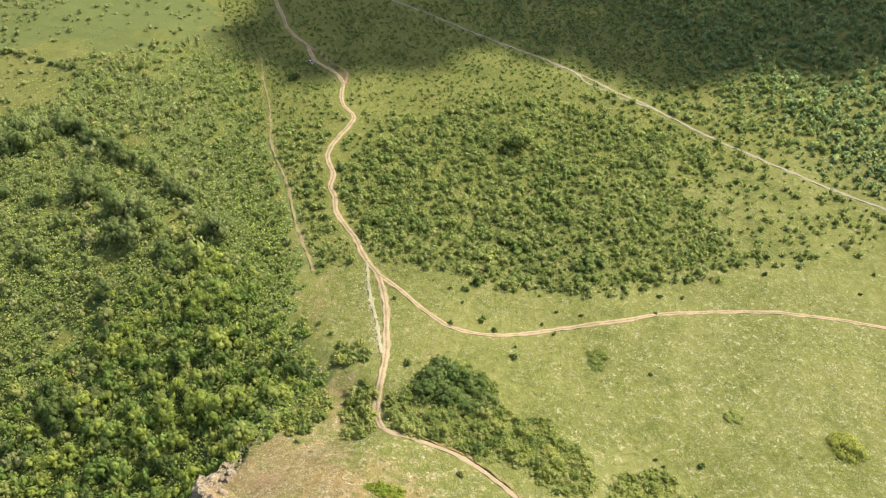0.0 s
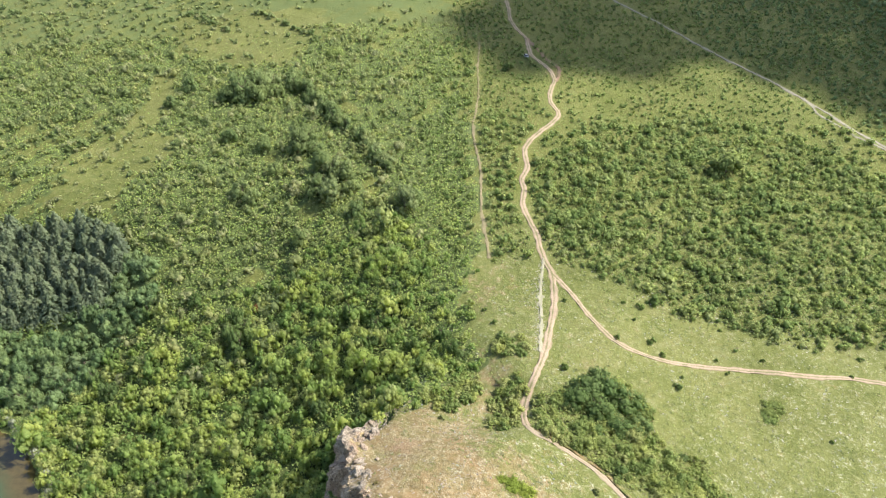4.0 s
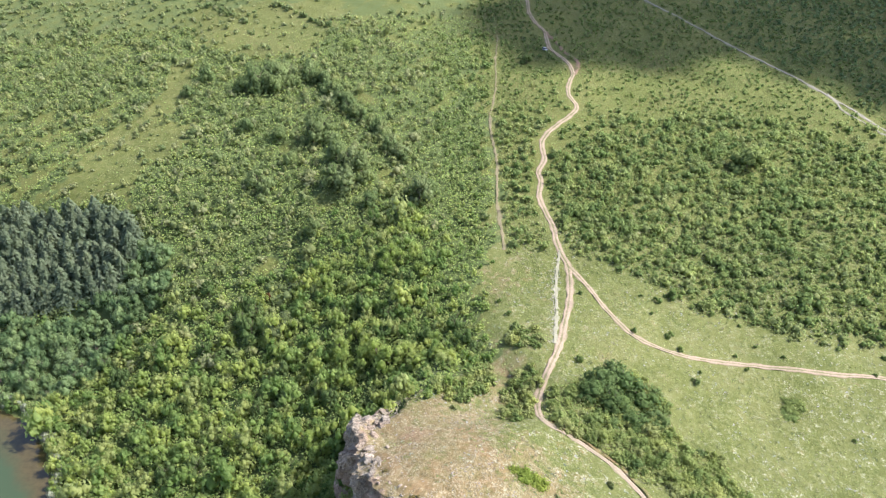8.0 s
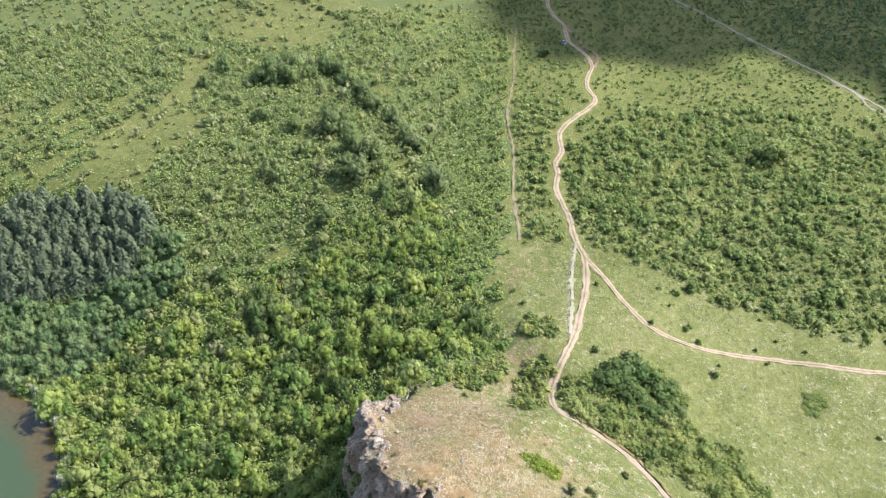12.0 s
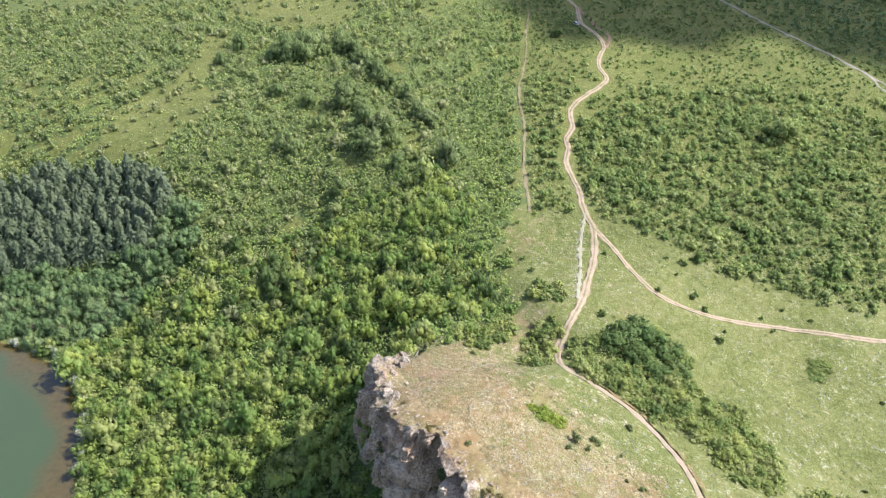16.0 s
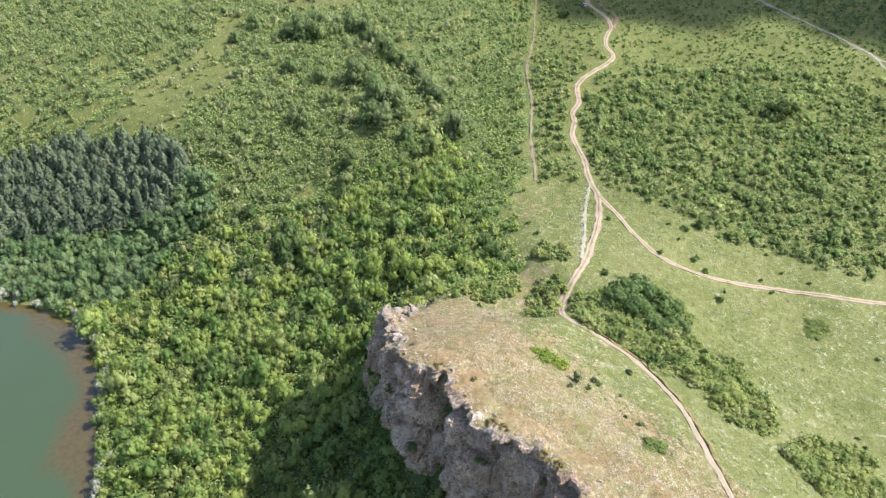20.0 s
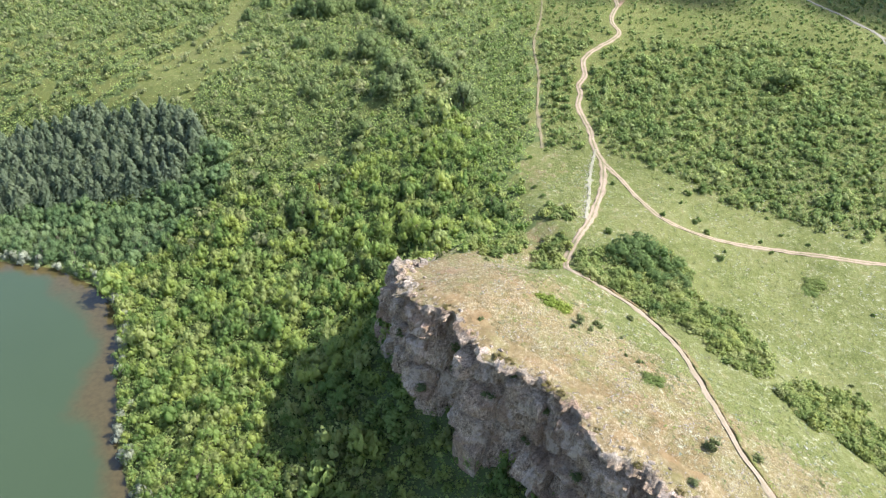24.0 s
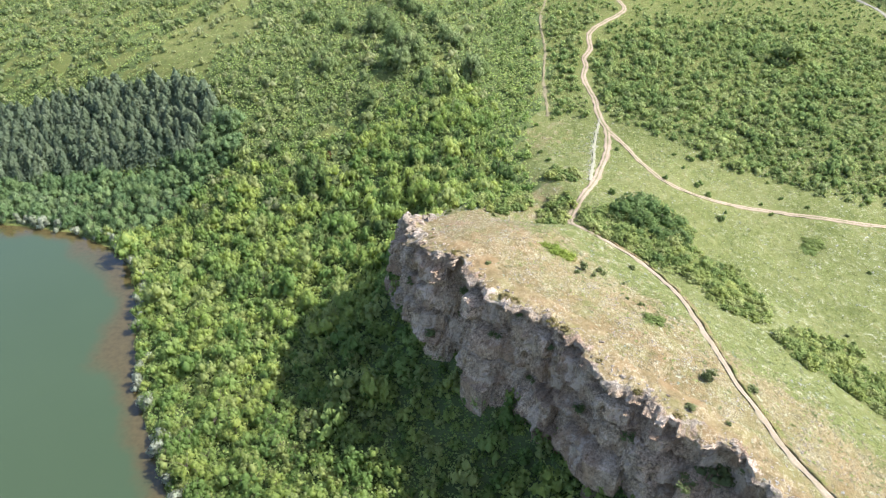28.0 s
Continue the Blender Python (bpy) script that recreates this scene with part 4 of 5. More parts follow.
SHADE_BELT = [(-176, 132), (-140, 132), (-118, 127), (-104, 136), (-94, 152), (-78, 150), (-76, 132), (-85, 120), (-95, 106), (-106, 94), (-130, 97), (-176, 104)]


def in_stand(x, y):
    return in_poly(x, y, PINE_STAND)


pines = [plant("pine_tree", pine_crown(k, 18, 11), NEEDLE, stem_mesh("trunk", 0.9, 0.016, 0, k), "tall dark green pine in a dense stand", "tree", "pines on the bank") for k in range(5)]
px_, py_ = scatter(rng, (-218, -86, 124, 174), 3.5, lambda x, y: in_stand(x, y) * 1.0)
put_plants(pines, [(x, y, rng.uniform(9.5, 13.0), 1.0) for x, y in zip(px_, py_)], rng)

# woods: the trees that the camera passes nearest are things, the rest is one mesh of leaves
def wood_chance(x, y):
    """Nothing is planted beyond the line where the land runs out of sight to the west."""
    return np.where(in_stand(x, y) | in_poly(x, y, SHADE_BELT), 0, np.clip(wooded(x, y) * 1.04, 0, 1)) * (to_line(x, y, np.array(TRAIL_LINE, float))[0] > 1.8) * (x > -112 - 0.57 * (y + 15))


wx, wy = scatter(rng, (-240, 95, -66, 112), 3.45, wood_chance)
ux, uy = scatter(rng, (-250, 75, 112, 330), 3.15, wood_chance)
wx, wy = np.concatenate([wx, ux]), np.concatenate([wy, uy])
wr = (1.4 + 2.35 * rng.uniform(0, 1, len(wx)) ** 1.7) * (0.78 + 0.32 * smooth((165 - wy) / 90)) * (1 + 0.25 * waves(wx, wy, 15, 6)) * (1 + 0.15 * blot(wx, wy, 8, 120, 34, 45)) * np.where(rng.uniform(0, 1, len(wx)) < 0.06, 1.45, 1)
foot = edge(wx, wy)[0]
wr = wr * np.where((wy < 78) & (wx > -2) & (foot > -1.5), 0.68, 1) * (1 - 0.48 * smooth((wx - 10 + 5 * waves(wx, wy, 11, 3)) / 24) * smooth((wy - 70) / 15))
wr = wr * np.where((foot > -16) & (wy < 48), 0.92, 1)
# single trees that stand out of the woods: x, y, radius; the others leave them room
DEEP_TREES = [(-45.1, 114.6, 3.6), (-41.4, 110.3, 4.0), (-40.5, 116.7, 3.4), (-44.3, 121.6, 3.0), (-3.1, 110.9, 2.8), (6.3, 102.4, 3.2), (4.8, 95.8, 2.8), (17.5, 89.7, 3.0), (27.2, 91.1, 3.0), (29.6, 81.8, 2.8), (33.0, 77.4, 2.4), (-92.3, 106.9, 3.2), (-84.9, 99.2, 3.6), (-78.1, 108.2, 3.0), (-57.0, 105.7, 3.0), (-51.4, 101.9, 2.6), (-48.9, 60.9, 3.2), (-58.0, 59.5, 3.4), (-11.0, 76.1, 3.0), (-28.2, 91.0, 2.8), (-76.6, 127.9, 3.2), (-60.7, 130.5, 2.8), (-25.7, 131.7, 3.0), (12.4, 116.8, 2.4), (-33.5, 77.5, 2.8), (-88.8, 78.9, 2.8)]
LIGHT_TREES = [(2.9, 87.8, 4.2), (7.4, 82.4, 4.4), (10.7, 84.2, 3.8), (-9.4, 94.5, 3.6), (-7.3, 88.9, 3.6), (-65.1, 43.3, 4.0), (-60.9, 39.1, 3.8), (-64.7, 46.3, 3.4), (-41.5, 42.9, 3.4), (-35.9, 39.2, 3.4), (-16.5, 63.7, 3.4), (-11.9, 58.5, 3.2), (-41.0, 69.6, 3.2), (-4.3, 98.2, 3.4), (-34.8, 105.6, 3.0), (6.1, 130.4, 3.2), (9.6, 126.1, 3.0), (14.4, 128.3, 3.0), (4.3, 125.3, 3.0), (-0.8, 87.5, 3.4), (-78.1, 42.0, 3.2), (-83.6, 83.4, 3.0), (-103.9, 93.9, 3.4)]
room = np.ones(len(wx), bool)
for x, y, r in DEEP_TREES + LIGHT_TREES:
    room &= np.hypot(wx - x, wy - y) > 0.85 * r
wx, wy, wr = wx[room], wy[room], wr[room]
close = (wx < -20) & (wy < 80) & (wy > -22) & (wx > -105)
close &= np.cumsum(close) <= 140
trees = [plant("broadleaf_tree", NEAR[k], LEAF_WOOD, stem_mesh("trunk", 0.85, 0.05, 4, k), "leafy green broadleaf tree in the wooded bank", "tree", "trees of the wooded bank") for k in range(6)]
put_plants(trees, [(x, y, r * 1.08, rng.uniform(1.15, 1.65)) for x, y, r in zip(wx[close], wy[close], wr[close])], rng)
rest = np.stack([wx, wy, wr], -1)[~close]
near_part = rest[:, 1] + rng.uniform(-22, 22, len(rest)) + 14 * waves(rest[:, 0], rest[:, 1], 14, 3) < 116 + 40 * blot(rest[:, 0], rest[:, 1], 5, 130, 40, 50)
stuff_of("woods", WOOD, rest[near_part], LEAF_WOOD, "dense green broadleaf woods on the slope", "woods", 3, (1.1, 1.9))
stuff_of("woods", HIGH, rest[~near_part], LEAF_HIGH, "green scrubby woods high on the slope", "woods", 4, (0.95, 1.5))
leaf_layer("undergrowth", (-250, 95, -66, 325), 1.9, lambda x, y: wood_chance(x, y) * np.where(y > 180, 0.7, 1.0), LEAF_WOOD, 0.65, 2.3, "leafy undergrowth that fills the woods on the slope", "undergrowth", 9)

# willows along the shore
shore_path = curve_line(SHORE[2:12].tolist(), 4.0)
willows = [plant("willow_tree", crown(80 + k, 170, 0.18, 7, 0.8), LEAF_GREY, stem_mesh("trunk", 0.8, 0.05, 3, k), "pale grey-green willow leaning over the shallows", "tree", "willows on the shore") for k in range(3)]
put_plants(willows, [(x + rng.uniform(0.5, 3.5), y + rng.uniform(-1, 2), rng.uniform(2.0, 3.3), rng.uniform(1.1, 1.6)) for x, y in shore_path if rng.uniform() < 0.8 and -45 < y < 108], rng)


# scrub on the hillside
def scrub_chance(x, y):
    lower = 124 - 0.62 * soft_ramp(x - 68, 6) + 0.66 * soft_ramp(x - 132, 8) - 0.12 * soft_ramp(x - 180, 10) + 5 * waves(x, y, 12, 2)
    upper = 203 + 0.75 * soft_ramp(x - 85, 12) - 1.6 * soft_ramp(x - 160, 14) + 14 * waves(x, y, 22, 7)
    body = smooth((y - lower) / 9) * smooth((upper - y) / 30)
    thin = smooth((y - lower) / 6) * (np.where(x < 66, 0.6, 0.32) + 0.46 * smooth(0.15 + waves(x, y, 16, 9)))
    clear = smooth((near_track(x, y) - 2.6) / 1.5) * (x > 47) * (to_line(x, y, np.array(TRAIL_LINE, float))[0] > 1.9) * (1 - wooded(x, y))
    clear = clear * (np.hypot(x - 150, y - 184) > 7.5) * (np.hypot(x - 197.8, y - 194.7) > 4.5) * (np.hypot(x - 69.5, y - 269.7) > 5)
    lawn = 1 - 0.75 * smooth((x - 196) / 28) * smooth((172 - y) / 34)
    return np.maximum(body * np.where(x < 66, 0.78, 0.95 + 0.5 * waves(x, y, 9, 3)) * lawn, thin * np.maximum(lawn, 0.45)) * clear


sx, sy = scatter(rng, (48, 330, 84, 225), 2.5, scrub_chance)
sr = 1.0 * (1.0 + 2.3 * rng.uniform(0, 1, len(sx)) ** 1.6) * (0.9 + 0.25 * waves(sx, sy, 18, 5)) * (0.72 + 0.4 * smooth(scrub_chance(sx, sy) * 2.0)) * np.where(sx < 67, 0.88, 1.0)
stuff_of("scrub", MID, np.stack([sx, sy, sr], -1), LEAF, "green thorny scrub dotted over the hillside", "scrub", 5, (0.85, 1.25))
fx, fy = scatter(rng, (48, 330, 225, 400), 2.9, lambda x, y: scrub_chance(x, y) * 1.5)
fr = rng.uniform(0.7, 1.8, len(fx))
stuff_of("scrub", FAR, np.stack([fx, fy, fr], -1), LEAF, "sparse green scrub on the far hillside", "scrub", 6, (0.85, 1.25))
# thin scrub over the open fields beyond the woods
ox, oy = scatter(rng, (-330, 52, 160, 520), 4.2, lambda x, y: np.where(y > 325, 0.8, 1 - smooth(wooded(x, y) * 3)) * (0.16 + 0.50 * smooth(waves(x, y, 24, 6) * 1.5) + 0.55 * smooth((-110 - x + 0.4 * (y - 215)) / 30) * smooth((y - 190) / 20)) * (lake_distance(x, y) > 30) * ~in_stand(x, y))
stuff_of("scrub", FAR, np.stack([ox, oy, 0.8 + 1.9 * rng.uniform(0, 1, len(ox)) ** 1.5], -1), LEAF_HIGH, "scattered green bushes over the open fields", "scrub", 7)
dx_, dy_ = scatter(rng, (-260, -60, 195, 400), 9.0, lambda x, y: 0.42 * (1 - 0.85 * in_poly(x, y, PASTURE)) * (1 - 0.8 * in_poly(x, y, TOP_FIELD)) * (x < -100 + 0.35 * (y - 200)) * (x > -112 - 0.57 * (y + 15)))
stuff_of("scrub", WOOD, np.stack([dx_, dy_, 1.7 + 1.8 * rng.uniform(0, 1, len(dx_)) ** 1.5], -1), LEAF_SLOPE, "dark grey-green bushes standing out of the open slope", "scrub", 17, (0.9, 1.3))
leaf_layer("herbs", (47, 260, 95, 300), 1.9, lambda x, y: np.clip(scrub_chance(x, y) * 0.9 + 0.12, 0, 1) * (near_track(x, y) > 1.9), LEAF, 0.50, 0.6, "low green herbs between the scrub", "herbs", 10)
leaf_layer("herbs", (-250, 330, 165, 400), 0.5, lambda x, y: (1 - smooth(wooded(x, y) * 2)) * smooth(0.45 + 0.9 * waves(x, y, 21, 3) + 0.5 * waves(x, y, 6, 4)) * (near_track(x, y) > 2.2) * (lake_distance(x, y) > 40), LEAF_GRASS, 0.5, 0.3, "rough grass over the open fields", "grass", 12)
# woods beyond the gravel road, their blue-green leaf tone standing in for haze
bx, by = scatter(rng, (190, 450, 60, 410), 4.2, lambda x, y: smooth((to_line(x, y, np.array(ROAD_LINE, float))[0] - 5) / 4) * (x > np.interp(-y, [-r[1] for r in ROAD_LINE], [r[0] for r in ROAD_LINE])) * (0.6 + 0.4 * smooth((x - 270 + 0.35 * (y - 200)) / 30 + waves(x, y, 26, 4) * 0.8)))
br = rng.uniform(1.0, 2.6, len(bx)) * (0.8 + 0.6 * smooth((bx - 280) / 40))
stuff_of("woods", FAR, np.stack([bx, by, br], -1), LEAF_SHORE, "dark broadleaf woods beyond the gravel road, tinted blue-green for haze", "woods", 8, (0.9, 1.4))


# lone bushes and low mounds that can be told apart: x, y, radius
CAP_BUSHES = [(45.9, 14.5, 1.8), (44.2, 11.5, 1.0), (50.5, 15.4, 1.5), (48.3, 12.3, 1.1), (59.9, 23.3, 1.3), (58, 3.1, 1.0), (55.6, 12.7, 0.7), (23.3, 8.5, 0.9), (55.2, 5, 0.7), (66.5, -21.3, 2.1), (75.5, -21.6, 1.7), (60.8, -30.4, 1.4), (67.4, -33, 0.9), (118.2, 22.6, 0.8), (25.2, 49.2, 1.2)]
FIELD_BUSHES = [(42, 100.6, 1.1), (44, 93.3, 1.3), (61.8, 70.6, 1.6), (68.6, 105, 1.1), (81.8, 86.6, 1.3), (93.7, 86.8, 2.1), (95.3, 81.2, 1.4), (95.9, 68.5, 1.6), (98.8, 72.8, 0.8), (112.7, 81.4, 1.0), (114.7, 76, 1.0), (127.9, 81.6, 0.9), (120.6, 85.6, 0.8), (90.4, 96.9, 1.0), (88.7, 104.7, 0.9), (129.6, 16.6, 1.4), (136.5, 52.1, 0.8), (118.7, 19.7, 0.8)]
FIELD_CLUMPS = [(99.4, 105.5, 3.0), (94.1, 103.5, 1.8), (110.6, 99.1, 1.4), (125.6, 96.3, 1.2), (124.1, 101.1, 1.9), (118.7, 94.9, 1.0), (161.9, 83.8, 1.3), (170, 81.2, 1.1), (155.2, 76.7, 0.9), (229.9, 87.1, 1.2), (208.9, 83.4, 1.4), (217.3, 86.8, 1.6), (255.8, 92.1, 1.3), (253.5, 72.4, 1.2), (237.9, 64.3, 1.0)]
bushes = [plant("shrub", crown(100 + k, 300, 0.15, 8, 0.8), LEAF_DARK, stem_mesh("trunk", 0.6, 0.05, 4, k), "dark green rounded shrub standing alone in the grass", "shrub", "shrubs on the open grass", ("crown", "stem")) for k in range(5)]
put_plants(bushes, [(x, y, r, rng.uniform(0.85, 1.15)) for x, y, r in FIELD_BUSHES + FIELD_CLUMPS], rng)
sage = [plant("shrub", crown(106 + k, 300, 0.13, 10, 0.8), LEAF_SAGE, stem_mesh("trunk", 0.6, 0.05, 4, k), "grey-green rounded bush on the dry cap", "shrub", "bushes on the cap", ("crown", "stem")) for k in range(3)]
put_plants(sage, [(x, y, r, rng.uniform(0.8, 1.1)) for x, y, r in CAP_BUSHES], rng)
roadside = [plant("shrub", MID[k], LEAF_DARK, stem_mesh("trunk", 0.6, 0.05, 3, k), "dark green bush on the verge of the gravel road", "shrub", "bushes along the gravel road", ("crown", "stem")) for k in range(3)]
put_plants(roadside, [(x + s * rng.uniform(2.4, 4.5), y + s * rng.uniform(0, 1.5), rng.uniform(0.9, 2.0), rng.uniform(0.9, 1.3)) for (x, y), s in zip(ROAD_PATH[90:560:16], [1, -1, 1, 1, -1] * 8)], rng)
mounds = [plant("low_shrub", LOW[0], LEAF_YELLOW, stem_mesh("trunk", 0.25, 0.03, 3, 1), "low spreading yellow-green shrub on the turf", "shrub", "low shrubs", ("crown", "stem")), plant("low_shrub", LOW[1], LEAF_YELLOW, stem_mesh("trunk", 0.25, 0.03, 3, 2), "low spreading yellow-green shrub on the turf", "shrub", "low shrubs", ("crown", "stem"))]
put_plants(mounds, [(39.4, 21.4, 2.7, 0.8), (42.6, 20.0, 3.0, 0.75), (37.2, 22.6, 1.4, 0.7), (173.6, 8.4, 6.0, 0.7)], rng)
green = [plant("low_shrub", LOW[2], LEAF_THICKET, stem_mesh("trunk", 0.25, 0.03, 3, 3), "low spreading pale green shrub in the grass", "shrub", "low shrubs", ("crown", "stem"))]
put_plants(green, [(58.9, -3.8, 3.0, 0.5), (123.6, 63.6, 4.4, 0.45), (121.2, 60.2, 3.2, 0.45), (150.5, 29.1, 3.2, 0.5), (-19, 292, 6, 1.0)], rng)
olive = [plant("low_shrub", crown(150 + k, 160, 0.15, 8, 0.5), LEAF_OLIVE, stem_mesh("trunk", 0.25, 0.03, 3, k), "olive-brown shrub clinging to the cliff rim", "shrub", "shrubs on the rim", ("crown", "stem")) for k in range(3)]
put_plants(olive, [(26.9, -2.8, 1.7, 0.6), (29.2, -4.1, 1.4, 0.6), (36.7, -10.4, 1.7, 0.55), (39.2, -11.9, 1.2, 0.5), (15.8, 12.3, 1.3, 0.5), (45.2, -20.8, 0.9, 0.5), (51.5, -28, 1.2, 0.5), (9.6, 20.8, 0.9, 0.5), (21.7, 4, 0.8, 0.5), (58, -32.6, 1.1, 0.5)], rng)
ledge_bush = plant("shrub", crown(155, 200, 0.13, 9, 0.7), LEAF_SAGE, stem_mesh("trunk", 0.4, 0.04, 3, 5), "dark shrub rooted on a ledge of the rock face", "shrub", "shrubs on the rock face", ("crown", "stem"))
for k, (run, depth, r) in enumerate(((71, 19, 1.7), (41, 23, 1.6), (114, 9, 2.4), (110, 11, 1.6), (62, 10.5, 1.2), (86, 13, 1.3), (98, 9, 1.2), (31, 12, 1.1), (76, 6, 1.0), (51, 6, 1.2), (47, 17, 1.0), (118, 5, 1.3), (67, 3.5, 0.9), (92, 4, 1.0))):
    i = int(run / 0.45)
    j = lip + int(np.argmin(np.abs(verts[i, lip:, 2] - (top[i] - depth))))
    m = Matrix.Translation(Vector(verts[i, j]) - Vector((0, 0, 0.3 * r))) @ Matrix.Rotation(k * 1.7, 4, "Z") @ Matrix.Diagonal((r, r, r * 0.9, 1))
    if k:
        copy_thing(ledge_bush, m)
    else:
        ledge_bush.matrix_basis = m
# grass strip added for the shade along the sunken side of the track
def bank_chance(x, y):
    d, side, run = to_line(x, y, np.array(TRACK_LINE, float))
    return (d * side > 1.0) * (d * side < 2.0 + 0.5 * waves(x, y, 3, 2)) * 0.5


leaf_layer("herbs", (46, 112, -80, 58), 7.0, bank_chance, LEAF_THICKET, 0.36, 0.35, "rank dark grass strip standing in for shade beside the track", "herbs", 14)
big = [plant("broadleaf_tree", crown(120 + k, 420, 0.12, 14, 0.9), LEAF_SLOPE, stem_mesh("trunk", 0.8, 0.05, 4, k), "large round-crowned tree rising above the wooded slope", "tree", "tall trees on the slope") for k in range(3)]
lone = [plant("broadleaf_tree", crown(125 + k, 420, 0.12, 14, 0.9), LEAF_LONE, stem_mesh("trunk", 0.8, 0.05, 4, k), "large dark bushy tree standing alone on the hillside", "tree", "lone trees on the hillside") for k in range(2)]
put_plants(lone, [(151.8, 183.4, 9.2, 0.95), (197.8, 194.7, 3.6, 1.1), (69.5, 269.7, 4.0, 0.95)], rng)
ridge = curve_line([(-38, 267), (-34, 255), (-26, 245), (-20, 233), (-11, 220), (-5, 213), (1, 202), (5, 195), (10, 186)], 3.6)
hedges = np.concatenate([curve_line([(-103, 356), (-80, 327)], 4.2), curve_line([(-67, 350), (-44, 326), (-28, 309)], 4.2), curve_line([(-106, 300), (-88, 289), (-74, 281)], 4.6)])
copse = [(-64, 256, 5.6), (-57, 259, 6.0), (-51, 254, 5.4), (-60, 249, 6.2), (-53, 247, 5.6), (-67, 249, 4.6), (-47, 260, 4.4), (-44, 251, 4.0)]
groups = [(-29, 201, 5.4), (-25, 207, 5.0), (-22, 199, 4.0), (-18, 188, 4.8), (-12, 184, 4.4), (-8, 182, 4.6), (-12, 168, 5.4), (-19, 173, 4.6), (-5, 172, 3.8), (-44, 204, 4.2), (-49, 177, 4.4), (-45, 174, 3.6), (16.4, 159, 5.4), (20, 163, 3.8), (-30, 112, 3.6), (-33, 108, 3.4), (-88, 262, 4.0), (-37, 189, 3.4), (-3, 158, 3.8), (8, 148, 3.6), (-60, 214, 3.8), (-24, 150, 3.6), (-95, 250, 3.4)]
put_plants(big, [(x + rng.uniform(-2, 2), y + rng.uniform(-2, 2), rng.uniform(2.9, 4.7), rng.uniform(1.25, 1.6)) for x, y in ridge] + [(x + rng.uniform(-1.5, 1.5), y + rng.uniform(-1.5, 1.5), rng.uniform(1.6, 3.0), rng.uniform(0.9, 1.2)) for x, y in hedges] + [(x, y, r * 1.15, rng.uniform(1.3, 1.6)) for x, y, r in copse + groups], rng)
shade = [plant("broadleaf_tree", crown(140 + k, 420, 0.12, 14, 0.9), LEAF_SHORE, stem_mesh("trunk", 0.8, 0.05, 4, k), "large blue-green tree between the pines and the lake", "tree", "dark trees below the pines") for k in range(3)]
shx, shy = scatter(rng, (-175, -60, 98, 165), 4.3, lambda x, y: in_poly(x, y, SHADE_BELT) * ~in_stand(x, y) * (lake_distance(x, y) > 2.5) * 1.0)
put_plants(shade, [(x, y, rng.uniform(2.7, 4.4), rng.uniform(1.1, 1.6)) for x, y in zip(shx[shy < 116], shy[shy < 116])], rng)
stuff_of("woods", NEAR, np.stack([shx, shy, rng.uniform(2.7, 4.4, len(shx))], -1)[shy >= 116], LEAF_SHORE, "blue-green trees below the pines", "woods", 18, (1.1, 1.6))
# open scrub between the woods and the footpath
PATH_SCRUB = [(18.3, 307.8), (53.0, 305.1), (50.0, 225.1), (45.4, 178.4), (41.3, 134.5), (31.7, 132.3), (27.3, 179.7), (22.8, 235.9)]
ox, oy = scatter(rng, (-60, 110, 60, 340), 3.0, lambda x, y: in_poly(x + 3 * waves(x, y, 8, 2), y, PATH_SCRUB) * (to_line(x, y, np.array(TRAIL_LINE, float))[0] > 2.4) * (near_track(x, y) > 2.5) * 0.62)
stuff_of("scrub", MID, np.stack([ox, oy, 1.1 + 1.5 * rng.uniform(0, 1, len(ox)) ** 1.5], -1), LEAF, "rounded green bushes between the woods and the footpath", "scrub", 19, (0.95, 1.35))
# single trees that stand out of the woods
deep_trees = [plant("broadleaf_tree", crown(150 + k, 380, 0.115, 14, 0.95), LEAF_GROVE, stem_mesh("trunk", 0.85, 0.05, 4, k), "deep green tree that stands out of the woods", "tree", "dark trees in the woods") for k in range(3)]
put_plants(deep_trees, [(x, y, r * 1.1, 1.6 + 0.08 * (k % 5)) for k, (x, y, r) in enumerate(DEEP_TREES)], rng)
light_trees = [plant("broadleaf_tree", crown(160 + k, 380, 0.115, 16, 0.9), LEAF_LIGHT, stem_mesh("trunk", 0.85, 0.05, 4, k), "broad light green tree that stands out of the woods", "tree", "light green trees in the woods") for k in range(3)]
put_plants(light_trees, [(x, y, r * 1.1, 1.4 + 0.07 * (k % 5)) for k, (x, y, r) in enumerate(LIGHT_TREES)], rng)
# the grove by the bend of the track
grove = [plant("broadleaf_tree", crown(130 + k, 480, 0.11, 15, 0.9), LEAF_GROVE, stem_mesh("trunk", 0.8, 0.05, 4, k), "dense deep green tree in the grove by the track", "tree", "grove by the track") for k in range(3)]
put_plants(grove, [(66, 59, 6.0, 0.9), (72.5, 61.5, 6.2, 0.95), (61.5, 55.5, 4.8, 0.85), (67.5, 53, 5.4, 0.9), (75.5, 55.5, 5.6, 0.85), (78.5, 50, 4.4, 0.8), (72, 47.5, 4.6, 0.8), (70.5, 66, 4.8, 0.85), (67.6, 31.1, 2.6, 0.9), (76.5, 27.5, 2.0, 0.85), (81.2, 61.2, 3.2, 0.8), (65.5, 45.5, 2.6, 0.8), (88.4, 41.7, 1.8, 0.8)], rng)
